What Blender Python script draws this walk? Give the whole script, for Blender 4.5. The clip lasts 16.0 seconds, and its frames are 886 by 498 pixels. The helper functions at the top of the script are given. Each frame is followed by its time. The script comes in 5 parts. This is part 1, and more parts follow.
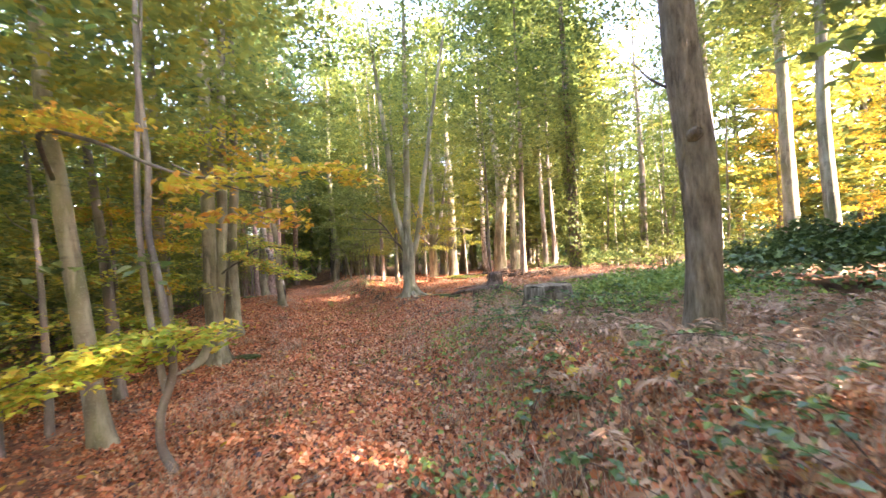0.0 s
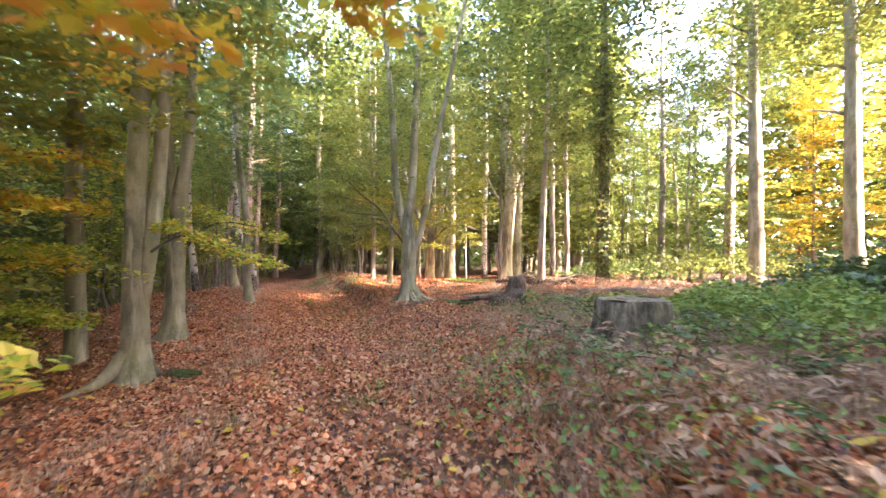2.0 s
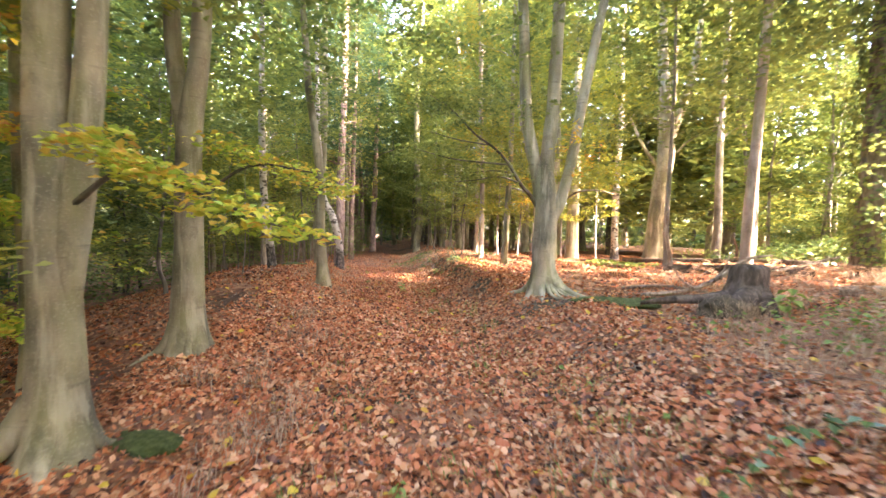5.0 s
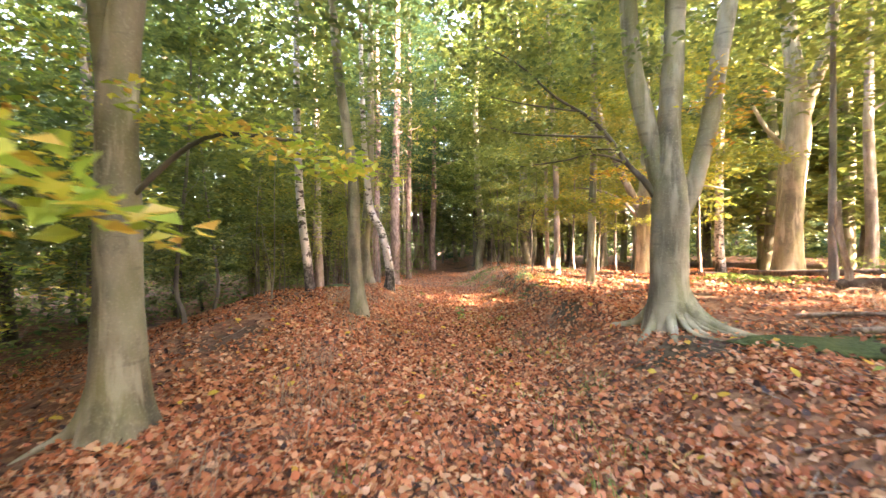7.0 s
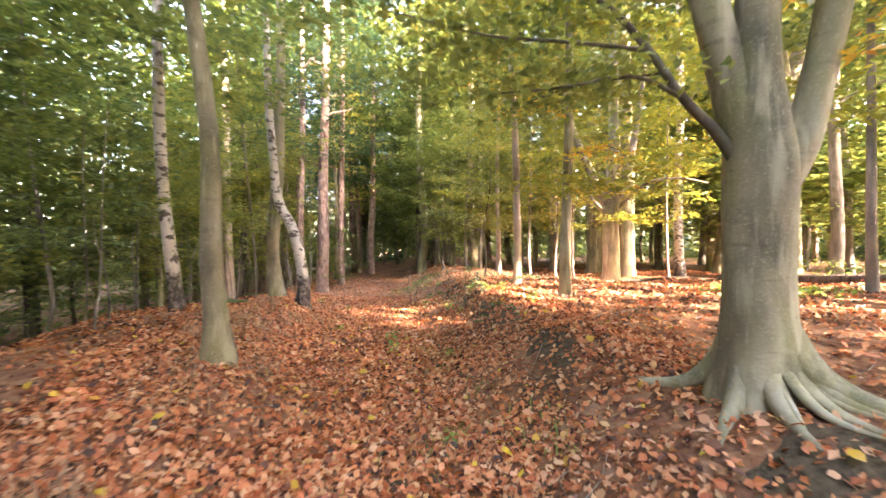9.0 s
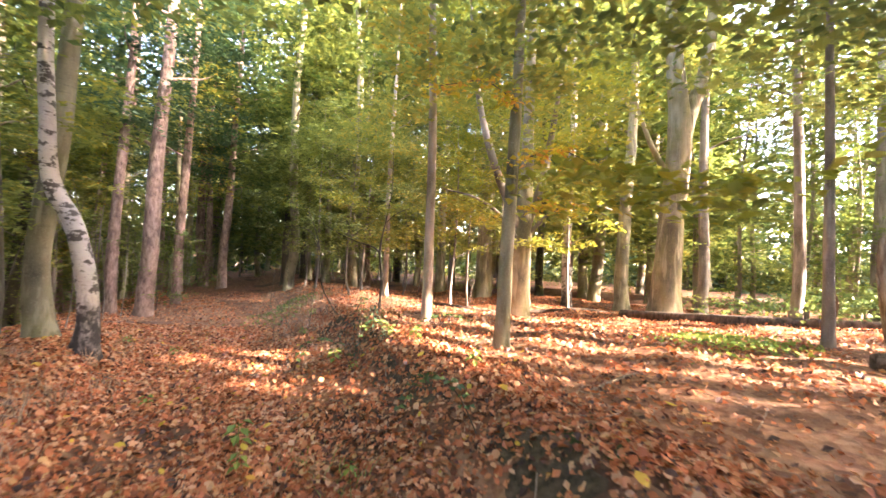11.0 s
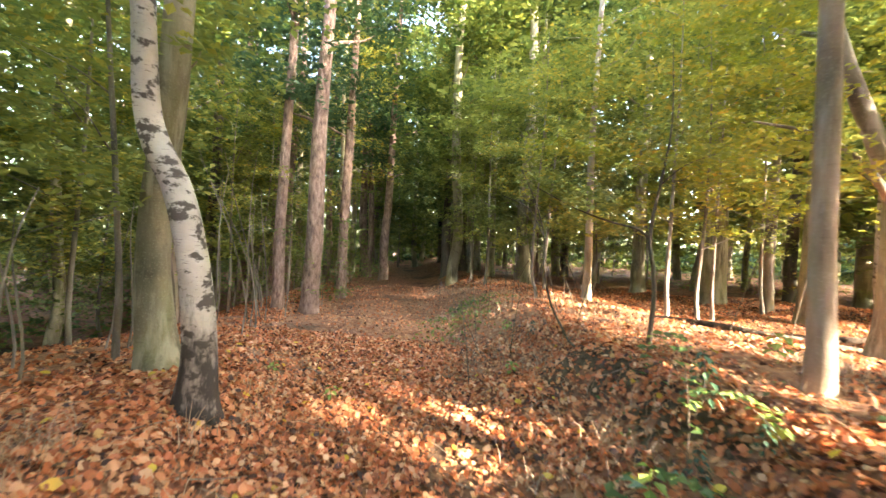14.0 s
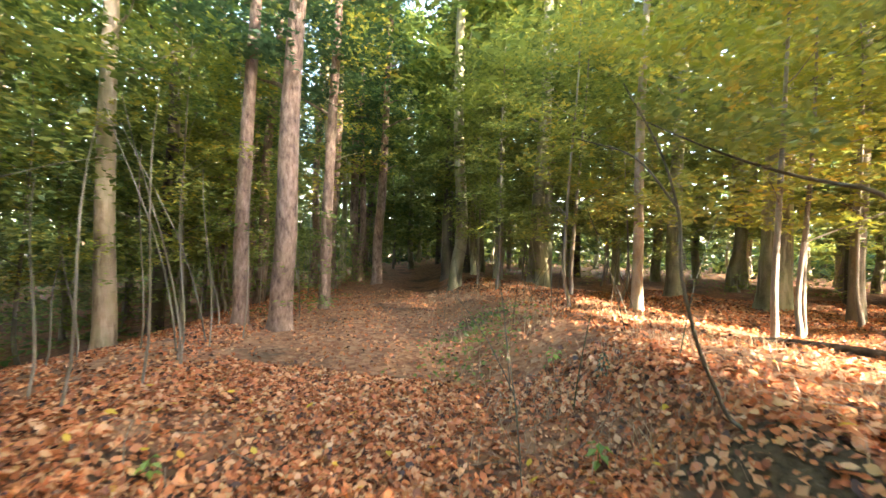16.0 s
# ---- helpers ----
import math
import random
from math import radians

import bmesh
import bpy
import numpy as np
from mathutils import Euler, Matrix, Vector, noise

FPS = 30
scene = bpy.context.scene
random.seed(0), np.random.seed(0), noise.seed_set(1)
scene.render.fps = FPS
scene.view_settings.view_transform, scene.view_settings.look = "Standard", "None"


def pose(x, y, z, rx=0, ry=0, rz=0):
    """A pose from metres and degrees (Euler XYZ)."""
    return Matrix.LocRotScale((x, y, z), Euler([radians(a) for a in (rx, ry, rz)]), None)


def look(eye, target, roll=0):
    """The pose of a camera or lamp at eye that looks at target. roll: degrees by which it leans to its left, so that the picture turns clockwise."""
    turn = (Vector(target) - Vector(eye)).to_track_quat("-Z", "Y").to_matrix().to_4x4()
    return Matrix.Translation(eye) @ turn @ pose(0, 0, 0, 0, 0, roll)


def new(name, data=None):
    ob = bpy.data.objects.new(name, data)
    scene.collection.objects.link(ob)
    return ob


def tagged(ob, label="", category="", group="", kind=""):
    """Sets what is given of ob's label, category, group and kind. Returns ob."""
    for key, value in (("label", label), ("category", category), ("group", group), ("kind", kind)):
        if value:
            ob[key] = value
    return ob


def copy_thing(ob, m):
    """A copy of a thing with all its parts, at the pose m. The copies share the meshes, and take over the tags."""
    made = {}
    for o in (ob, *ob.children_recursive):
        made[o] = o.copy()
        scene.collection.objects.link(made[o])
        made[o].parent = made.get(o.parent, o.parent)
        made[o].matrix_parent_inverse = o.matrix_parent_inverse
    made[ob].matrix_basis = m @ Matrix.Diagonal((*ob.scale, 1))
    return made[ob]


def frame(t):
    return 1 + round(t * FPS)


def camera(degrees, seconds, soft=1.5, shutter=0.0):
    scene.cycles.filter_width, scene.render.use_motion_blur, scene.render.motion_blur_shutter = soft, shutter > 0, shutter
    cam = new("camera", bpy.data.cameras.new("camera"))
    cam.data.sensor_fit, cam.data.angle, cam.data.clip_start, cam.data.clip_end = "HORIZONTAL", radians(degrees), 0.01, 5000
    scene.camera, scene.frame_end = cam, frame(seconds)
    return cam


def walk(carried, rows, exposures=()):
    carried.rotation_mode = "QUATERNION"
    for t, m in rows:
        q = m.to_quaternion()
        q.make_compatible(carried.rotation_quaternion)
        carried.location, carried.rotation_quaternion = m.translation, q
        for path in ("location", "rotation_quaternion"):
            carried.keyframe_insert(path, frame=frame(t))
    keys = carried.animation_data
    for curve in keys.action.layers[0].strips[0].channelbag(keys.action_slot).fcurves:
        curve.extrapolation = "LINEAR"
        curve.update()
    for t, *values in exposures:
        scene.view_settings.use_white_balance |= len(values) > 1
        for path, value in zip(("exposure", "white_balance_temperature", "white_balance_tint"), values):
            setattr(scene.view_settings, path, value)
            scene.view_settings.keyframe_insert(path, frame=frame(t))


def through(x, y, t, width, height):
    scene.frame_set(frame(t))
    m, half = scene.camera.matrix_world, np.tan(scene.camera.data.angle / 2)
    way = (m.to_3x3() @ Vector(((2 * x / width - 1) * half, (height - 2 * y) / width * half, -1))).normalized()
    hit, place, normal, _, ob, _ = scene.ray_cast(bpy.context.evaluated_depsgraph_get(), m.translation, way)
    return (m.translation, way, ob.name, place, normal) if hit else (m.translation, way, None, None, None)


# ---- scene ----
cam = camera(94.0, 16.0, 1.5, 0.5)
PATH = [
    (0, (-0.142, 0.094, 1.377), (-0.118, 2.094, 1.397), -3.1),
    (0.5, (-0.268, 0.669, 1.342), (-0.211, 2.668, 1.37), -1.4),
    (1, (-0.484, 1.302, 1.314), (-0.404, 3.3, 1.336), 0.9),
    (1.5, (-0.599, 1.862, 1.246), (-0.506, 3.86, 1.274), 0.6),
    (2, (-0.71, 2.505, 1.2), (-0.618, 4.503, 1.235), 0.8),
    (2.5, (-0.82, 3.072, 1.18), (-0.747, 5.07, 1.213), 1.1),
    (3, (-0.893, 3.737, 1.169), (-0.952, 5.736, 1.188), 1.1),
    (3.5, (-1.078, 4.286, 1.181), (-1.242, 6.278, 1.119), 1.8),
    (4, (-1.155, 4.897, 1.146), (-1.396, 6.88, 1.062), 1.3),
    (4.5, (-1.364, 5.48, 1.146), (-1.68, 7.453, 1.06), 2.4),
    (5, (-1.489, 6.083, 1.088), (-1.856, 8.047, 0.997), 1.5),
    (5.2, (-1.53, 6.334, 1.102), (-1.914, 8.295, 1.007), 0.7),
    (7.3, (-1.995, 8.383, 0.958), (-2.669, 10.265, 0.953), -0.2),
    (7.5, (-2.032, 8.622, 1.009), (-2.7, 10.507, 1.0), -0.2),
    (8, (-2.207, 9.213, 1.0), (-2.768, 11.133, 1.0), 0.5),
    (8.5, (-2.31, 9.778, 0.986), (-2.782, 11.722, 0.999), 0.0),
    (9, (-2.464, 10.342, 0.972), (-2.867, 12.301, 0.967), -0.2),
    (9.5, (-2.609, 10.889, 1.001), (-2.86, 12.873, 0.978), -0.0),
    (9.7, (-2.634, 11.12, 0.994), (-2.814, 13.112, 0.98), 0.5),
    (11.8, (-3.523, 13.157, 1.202), (-3.22, 15.131, 1.3), 3.1),
    (12, (-3.593, 13.384, 1.16), (-3.395, 15.373, 1.241), 2.9),
    (12.5, (-3.802, 13.936, 1.185), (-3.855, 15.935, 1.214), 3.2),
    (13, (-4.1, 14.404, 1.161), (-4.366, 16.386, 1.118), 2.3),
    (13.5, (-4.277, 14.964, 1.122), (-4.7, 16.918, 1.07), 2.1),
    (14, (-4.543, 15.449, 1.103), (-5.003, 17.396, 1.097), 2.9),
    (14.5, (-4.735, 15.972, 1.055), (-5.208, 17.915, 1.063), 3.0),
    (15, (-4.921, 16.484, 1.02), (-5.402, 18.425, 1.024), 2.7),
    (15.5, (-5.099, 16.964, 1.004), (-5.567, 18.908, 1.011), 2.2),
    (16, (-5.22, 17.488, 1.019), (-5.661, 19.439, 1.019), 2.2),
]
walk(cam, [(t, look(eye, target, roll)) for t, eye, target, roll in PATH], [(0.0, 4.5, 6700, 31), (2.0, 4.5, 6650, 31), (4.0, 4.88, 6950, 29), (5.0, 4.93, 7050, 28), (7.5, 4.95, 7250, 29), (9.5, 4.98, 7250, 30), (12.0, 4.55, 6850, 28), (14.0, 4.74, 7050, 14), (16.0, 4.77, 7050, 11)])

# ---- light ----
SUN_BEARING = 118.0      # degrees clockwise from the y axis, towards the sun
SUN_HEIGHT = 21.0
world = bpy.data.worlds.new("sky")
scene.world = world
world.use_nodes = True
wn = world.node_tree
wn.nodes.clear()
w_out = wn.nodes.new("ShaderNodeOutputWorld")
w_bg = wn.nodes.new("ShaderNodeBackground")
w_sky = wn.nodes.new("ShaderNodeTexSky")
w_sky.sky_type = "NISHITA"
w_sky.sun_disc = False
w_sky.sun_elevation = radians(SUN_HEIGHT)
w_sky.sun_rotation = radians(SUN_BEARING)
w_sky.dust_density = 2.0
w_bg.inputs["Strength"].default_value = 0.15
wn.links.new(w_sky.outputs[0], w_bg.inputs[0])
wn.links.new(w_bg.outputs[0], w_out.inputs[0])
sun = new("sun", bpy.data.lights.new("sun", "SUN"))
sun.data.energy = 3.4
sun.data.angle = radians(0.6)
sun.data.color = (1.0, 0.9, 0.74)
_sb, _sh = radians(SUN_BEARING), radians(SUN_HEIGHT)
SUNWARD = Vector((math.sin(_sb) * math.cos(_sh), math.cos(_sb) * math.cos(_sh), math.sin(_sh)))
sun.matrix_world = look(SUNWARD * 40, (0, 0, 0))

# ---- materials ----


def material(name, rough=0.8):
    m = bpy.data.materials.new(name)
    m.use_nodes = True
    nt = m.node_tree
    b = nt.nodes["Principled BSDF"]
    b.inputs["Roughness"].default_value = rough
    b.inputs["Specular IOR Level"].default_value = 0.3
    return m, nt, b


def node(nt, kind, **values):
    n = nt.nodes.new(kind)
    for k, v in values.items():
        n.inputs[k.replace("_", " ")].default_value = v
    return n


def noise_of(nt, scale, detail=4.0, stretch=(1, 1, 1), rough=0.55):
    co = nt.nodes.new("ShaderNodeTexCoord")
    mp = node(nt, "ShaderNodeMapping", Scale=stretch)
    nt.links.new(co.outputs["Object"], mp.inputs[0])
    n = node(nt, "ShaderNodeTexNoise", Scale=scale, Detail=detail, Roughness=rough)
    nt.links.new(mp.outputs[0], n.inputs["Vector"])
    return n.outputs[0]


def ramp(nt, fac, stops, mode="LINEAR"):
    r = nt.nodes.new("ShaderNodeValToRGB")
    r.color_ramp.interpolation = mode
    els = r.color_ramp.elements
    while len(els) < len(stops):
        els.new(0.5)
    for e, (p, c) in zip(els, stops):
        e.position, e.color = p, (*c, 1)
    nt.links.new(fac, r.inputs[0])
    return r.outputs[0]


def blend(nt, fac, a, b, mode="MIX"):
    n = nt.nodes.new("ShaderNodeMix")
    n.data_type, n.blend_type = "RGBA", mode
    for sock, v in ((n.inputs[0], fac), (n.inputs[6], a), (n.inputs[7], b)):
        if hasattr(v, "links"):
            nt.links.new(v, sock)
        else:
            sock.default_value = v if isinstance(v, float) else (*v, 1)
    return n.outputs[2]


def bumped(nt, b, height_out, strength, distance):
    n = node(nt, "ShaderNodeBump", Strength=strength, Distance=distance)
    nt.links.new(height_out, n.inputs["Height"])
    nt.links.new(n.outputs[0], b.inputs["Normal"])


def bark_smooth(name, dark, mid, pale, green):
    m, nt, b = material(name, 0.75)
    big = noise_of(nt, 1.6, 5, (1, 1, 0.45))
    c = ramp(nt, big, [(0.38, dark), (0.5, mid), (0.63, pale)])
    c = blend(nt, ramp(nt, noise_of(nt, 2.3, 6, (1.6, 1.6, 0.5)), [(0.45, (0, 0, 0)), (0.68, (1, 1, 1))]), c, green)
    streak = noise_of(nt, 5, 4, (0.5, 0.5, 3.4))
    c = blend(nt, ramp(nt, streak, [(0.6, (0, 0, 0)), (0.74, (0.6, 0.6, 0.6))]), c, dark)
    runs = noise_of(nt, 7, 5, (1.3, 1.3, 0.16))
    c = blend(nt, ramp(nt, runs, [(0.54, (0, 0, 0)), (0.66, (0.65, 0.65, 0.65))]), c, pale)
    c = blend(nt, ramp(nt, noise_of(nt, 3.1, 6, (1, 1, 0.6), 0.65), [(0.55, (0, 0, 0)), (0.64, (0.55, 0.55, 0.55))]), c, dark)
    fine = noise_of(nt, 55, 3)
    c = blend(nt, ramp(nt, fine, [(0.55, (0, 0, 0)), (0.75, (0.5, 0.5, 0.5))]), c, pale)
    nt.links.new(c, b.inputs["Base Color"])
    bumped(nt, b, blend(nt, 0.5, streak, fine), 0.6, 0.012)
    return m


def bark_ridged(name, dark, mid, pale, scale, stretch):
    m, nt, b = material(name, 0.9)
    ridge = noise_of(nt, scale, 6, (1, 1, stretch), 0.65)
    c = ramp(nt, ridge, [(0.32, dark), (0.5, mid), (0.7, pale)])
    c = blend(nt, ramp(nt, noise_of(nt, 1.7, 4), [(0.5, (0, 0, 0)), (0.75, (0.7, 0.7, 0.7))]), c, tuple(0.5 * v for v in mid))
    nt.links.new(c, b.inputs["Base Color"])
    bumped(nt, b, ridge, 1.0, 0.05)
    return m


def bark_birch(name):
    m, nt, b = material(name, 0.6)
    c = ramp(nt, noise_of(nt, 3, 5), [(0.3, (0.40, 0.33, 0.28)), (0.6, (0.62, 0.55, 0.49))])
    bands = noise_of(nt, 6, 5, (1.0, 1.0, 1.7), 0.62)
    c = blend(nt, ramp(nt, bands, [(0.52, (0, 0, 0)), (0.57, (1, 1, 1))]), c, (0.1, 0.08, 0.065))
    lent = noise_of(nt, 26, 3, (0.5, 0.5, 4.0))
    c = blend(nt, ramp(nt, lent, [(0.62, (0, 0, 0)), (0.7, (0.8, 0.8, 0.8))]), c, (0.12, 0.09, 0.07))
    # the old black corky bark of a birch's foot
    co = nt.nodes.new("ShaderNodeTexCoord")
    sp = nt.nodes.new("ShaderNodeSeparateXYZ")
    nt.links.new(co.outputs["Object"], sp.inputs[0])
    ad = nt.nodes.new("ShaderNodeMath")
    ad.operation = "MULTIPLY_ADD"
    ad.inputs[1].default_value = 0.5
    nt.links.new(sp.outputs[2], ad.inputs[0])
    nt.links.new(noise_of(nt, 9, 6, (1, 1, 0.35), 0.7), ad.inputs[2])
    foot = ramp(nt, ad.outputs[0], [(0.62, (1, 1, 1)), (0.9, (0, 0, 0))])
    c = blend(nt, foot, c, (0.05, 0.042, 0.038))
    nt.links.new(c, b.inputs["Base Color"])
    bumped(nt, b, bands, 0.8, 0.015)
    return m


def leafy(name, stops, through=0.45, rough=0.5, patch=0.5):
    """Leaves: a colour for each leaf, shifted in drifts, half of the light passing through."""
    m = bpy.data.materials.new(name)
    m.use_nodes = True
    nt = m.node_tree
    nt.nodes.clear()
    out = nt.nodes.new("ShaderNodeOutputMaterial")
    geo = nt.nodes.new("ShaderNodeNewGeometry")
    info = nt.nodes.new("ShaderNodeObjectInfo")
    mixv = nt.nodes.new("ShaderNodeMix")
    mixv.inputs[0].default_value = patch
    nt.links.new(geo.outputs["Random Per Island"], mixv.inputs[2])
    nt.links.new(noise_of(nt, 0.9, 3), mixv.inputs[3])
    shift = node(nt, "ShaderNodeMath")
    shift.operation = "MULTIPLY_ADD"
    nt.links.new(info.outputs["Random"], shift.inputs[0])
    shift.inputs[1].default_value = 0.16
    sub = node(nt, "ShaderNodeMath")
    sub.operation = "SUBTRACT"
    nt.links.new(mixv.outputs[0], sub.inputs[0])
    sub.inputs[1].default_value = 0.08
    nt.links.new(sub.outputs[0], shift.inputs[2])
    c = ramp(nt, shift.outputs[0], stops)
    d = nt.nodes.new("ShaderNodeBsdfDiffuse")
    t = nt.nodes.new("ShaderNodeBsdfTranslucent")
    g = nt.nodes.new("ShaderNodeBsdfGlossy")
    g.inputs["Roughness"].default_value = rough
    for s in (d, t):
        nt.links.new(c, s.inputs["Color"])
    a = node(nt, "ShaderNodeMixShader", Fac=through)
    nt.links.new(d.outputs[0], a.inputs[1])
    nt.links.new(t.outputs[0], a.inputs[2])
    z = node(nt, "ShaderNodeMixShader", Fac=0.05)
    nt.links.new(a.outputs[0], z.inputs[1])
    nt.links.new(g.outputs[0], z.inputs[2])
    nt.links.new(z.outputs[0], out.inputs[0])
    return m


def soil(name):
    m, nt, b = material(name, 0.95)
    fine = noise_of(nt, 16, 6, rough=0.7)
    c = ramp(nt, fine, [(0.3, (0.06, 0.034, 0.024)), (0.45, (0.2, 0.09, 0.05)), (0.58, (0.36, 0.17, 0.085)), (0.74, (0.46, 0.28, 0.17))])
    cells = node(nt, "ShaderNodeTexVoronoi", Scale=11.0)
    co = nt.nodes.new("ShaderNodeTexCoord")
    nt.links.new(co.outputs["Object"], cells.inputs["Vector"])
    leafc = ramp(nt, cells.outputs["Color"], [(0.1, (0.06, 0.03, 0.02)), (0.4, (0.24, 0.1, 0.05)), (0.7, (0.36, 0.19, 0.1)), (0.95, (0.42, 0.27, 0.16))])
    c = blend(nt, 0.55, c, leafc)
    c = blend(nt, ramp(nt, noise_of(nt, 0.7, 5), [(0.52, (0, 0, 0)), (0.66, (0.75, 0.75, 0.75))]), c, (0.06, 0.042, 0.026))
    nt.links.new(c, b.inputs["Base Color"])
    bumped(nt, b, blend(nt, 0.5, fine, cells.outputs["Distance"]), 0.9, 0.05)
    return m


def mossy(name, a, c2, scale=14):
    m, nt, b = material(name, 0.95)
    f = noise_of(nt, scale, 6, rough=0.7)
    nt.links.new(ramp(nt, f, [(0.35, a), (0.65, c2)]), b.inputs["Base Color"])
    bumped(nt, b, f, 1.0, 0.04)
    return m


BEECH = bark_smooth("beech_bark", (0.115, 0.105, 0.07), (0.285, 0.25, 0.165), (0.46, 0.42, 0.295), (0.205, 0.205, 0.095))
GREYB = bark_smooth("grey_bark", (0.10, 0.085, 0.07), (0.24, 0.20, 0.165), (0.40, 0.35, 0.30), (0.17, 0.16, 0.10))
OAKB = bark_ridged("rough_bark", (0.06, 0.045, 0.03), (0.20, 0.16, 0.105), (0.34, 0.28, 0.2), 16, 0.22)
PINEB = bark_ridged("pine_bark", (0.09, 0.06, 0.05), (0.25, 0.17, 0.135), (0.40, 0.29, 0.235), 12, 0.4)
REDB = bark_smooth("reddish_bark", (0.2, 0.145, 0.11), (0.41, 0.31, 0.235), (0.56, 0.46, 0.37), (0.29, 0.26, 0.16))
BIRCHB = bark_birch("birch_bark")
DARKB = bark_smooth("dark_bark", (0.05, 0.042, 0.033), (0.12, 0.10, 0.078), (0.2, 0.17, 0.13), (0.09, 0.10, 0.05))
DEADW = bark_ridged("dead_wood", (0.12, 0.08, 0.055), (0.32, 0.24, 0.17), (0.55, 0.45, 0.34), 20, 0.2)
LOGW = bark_ridged("log_bark", (0.035, 0.025, 0.018), (0.12, 0.085, 0.06), (0.25, 0.18, 0.13), 12, 0.3)
CUTW = bark_ridged("cut_wood", (0.10, 0.08, 0.055), (0.26, 0.2, 0.13), (0.36, 0.3, 0.2), 9, 1.0)
STUMPB = bark_ridged("stump_bark", (0.06, 0.048, 0.036), (0.2, 0.165, 0.12), (0.38, 0.32, 0.24), 14, 0.3)
SOIL = soil("forest_soil")
MOSS = mossy("moss", (0.04, 0.06, 0.016), (0.11, 0.14, 0.045), 20)
MUD = mossy("dark_earth", (0.045, 0.034, 0.02), (0.16, 0.118, 0.07), 14)

G1, G2, G3 = (0.045, 0.095, 0.026), (0.155, 0.215, 0.06), (0.29, 0.33, 0.075)
Y1, Y2 = (0.52, 0.42, 0.06), (0.58, 0.31, 0.045)
O1, O2 = (0.62, 0.24, 0.03), (0.42, 0.13, 0.025)
LEAF_GREEN = leafy("green_leaves", [(0.05, G1), (0.35, G2), (0.6, G3), (0.8, (0.34, 0.36, 0.075)), (0.95, Y1)], 0.52)
LEAF_MIX = leafy("turning_leaves", [(0.1, G2), (0.35, G3), (0.55, (0.34, 0.36, 0.075)), (0.75, Y1), (0.9, Y2)], 0.52)
LEAF_YELLOW = leafy("yellow_leaves", [(0.1, G2), (0.3, G3), (0.55, (0.34, 0.37, 0.04)), (0.8, Y1), (0.97, Y2)], 0.52)
LEAF_ORANGE = leafy("orange_leaves", [(0.08, (0.34, 0.42, 0.05)), (0.25, (0.6, 0.55, 0.05)), (0.45, (0.74, 0.56, 0.05)), (0.65, (0.78, 0.44, 0.06)), (0.82, (0.74, 0.33, 0.07)), (0.97, O1)], 0.5, 0.5, 0.35)
# Turning leaves lightened: the sun that misses these boughs is in the colour
LEAF_SPRAY = leafy("sun_lightened_leaves", [(0.12, (0.3, 0.46, 0.05)), (0.4, (0.5, 0.58, 0.07)), (0.6, (0.7, 0.62, 0.07)), (0.8, (0.74, 0.46, 0.07)), (0.95, (0.7, 0.3, 0.08))], 0.5, 0.5, 0.3)
# Green leaves with the shade deep in the wood put into their colour
LEAF_DARK = leafy("shade_darkened_leaves", [(0.1, (0.06, 0.12, 0.03)), (0.5, (0.15, 0.21, 0.05)), (0.85, (0.3, 0.32, 0.055))], 0.52)
LEAF_BLUE = leafy("conifer_needles", [(0.1, (0.03, 0.075, 0.035)), (0.5, (0.07, 0.14, 0.06)), (0.9, (0.14, 0.21, 0.08))])
BRAMBLE = leafy("bramble_leaves", [(0.1, (0.05, 0.09, 0.03)), (0.5, (0.11, 0.175, 0.05)), (0.8, (0.22, 0.29, 0.07)), (0.95, (0.36, 0.36, 0.08))], 0.25, 0.3)
EVERGREEN = leafy("evergreen_leaves", [(0.1, (0.025, 0.06, 0.035)), (0.5, (0.05, 0.105, 0.055)), (0.9, (0.1, 0.16, 0.075))], 0.15, 0.35)
HERB = leafy("herb_leaves", [(0.1, (0.09, 0.17, 0.035)), (0.5, (0.2, 0.31, 0.06)), (0.85, (0.4, 0.45, 0.08))], 0.35)
DRYGRASS = leafy("dry_grass", [(0.1, (0.24, 0.15, 0.09)), (0.5, (0.46, 0.31, 0.19)), (0.85, (0.58, 0.43, 0.28)), (0.97, (0.2, 0.24, 0.06))], 0.3)
LITTER = leafy("fallen_leaves", [(0.06, (0.06, 0.026, 0.018)), (0.18, (0.24, 0.08, 0.03)), (0.34, (0.53, 0.15, 0.05)), (0.54, (0.65, 0.235, 0.09)),
                                 (0.74, (0.68, 0.33, 0.16)), (0.9, (0.7, 0.43, 0.25)), (0.97, (0.68, 0.38, 0.07))], 0.2, 0.55, 0.1)
RUSSET = leafy("dead_fern", [(0.1, (0.22, 0.11, 0.06)), (0.45, (0.44, 0.25, 0.14)), (0.8, (0.6, 0.41, 0.26))], 0.25)
MAPLE = leafy("yellow_fallen_leaves", [(0.2, (0.6, 0.4, 0.04)), (0.6, (0.66, 0.46, 0.05)), (0.9, (0.6, 0.26, 0.04))], 0.2)

# ---- mesh helpers ----
rng = np.random.default_rng(7)


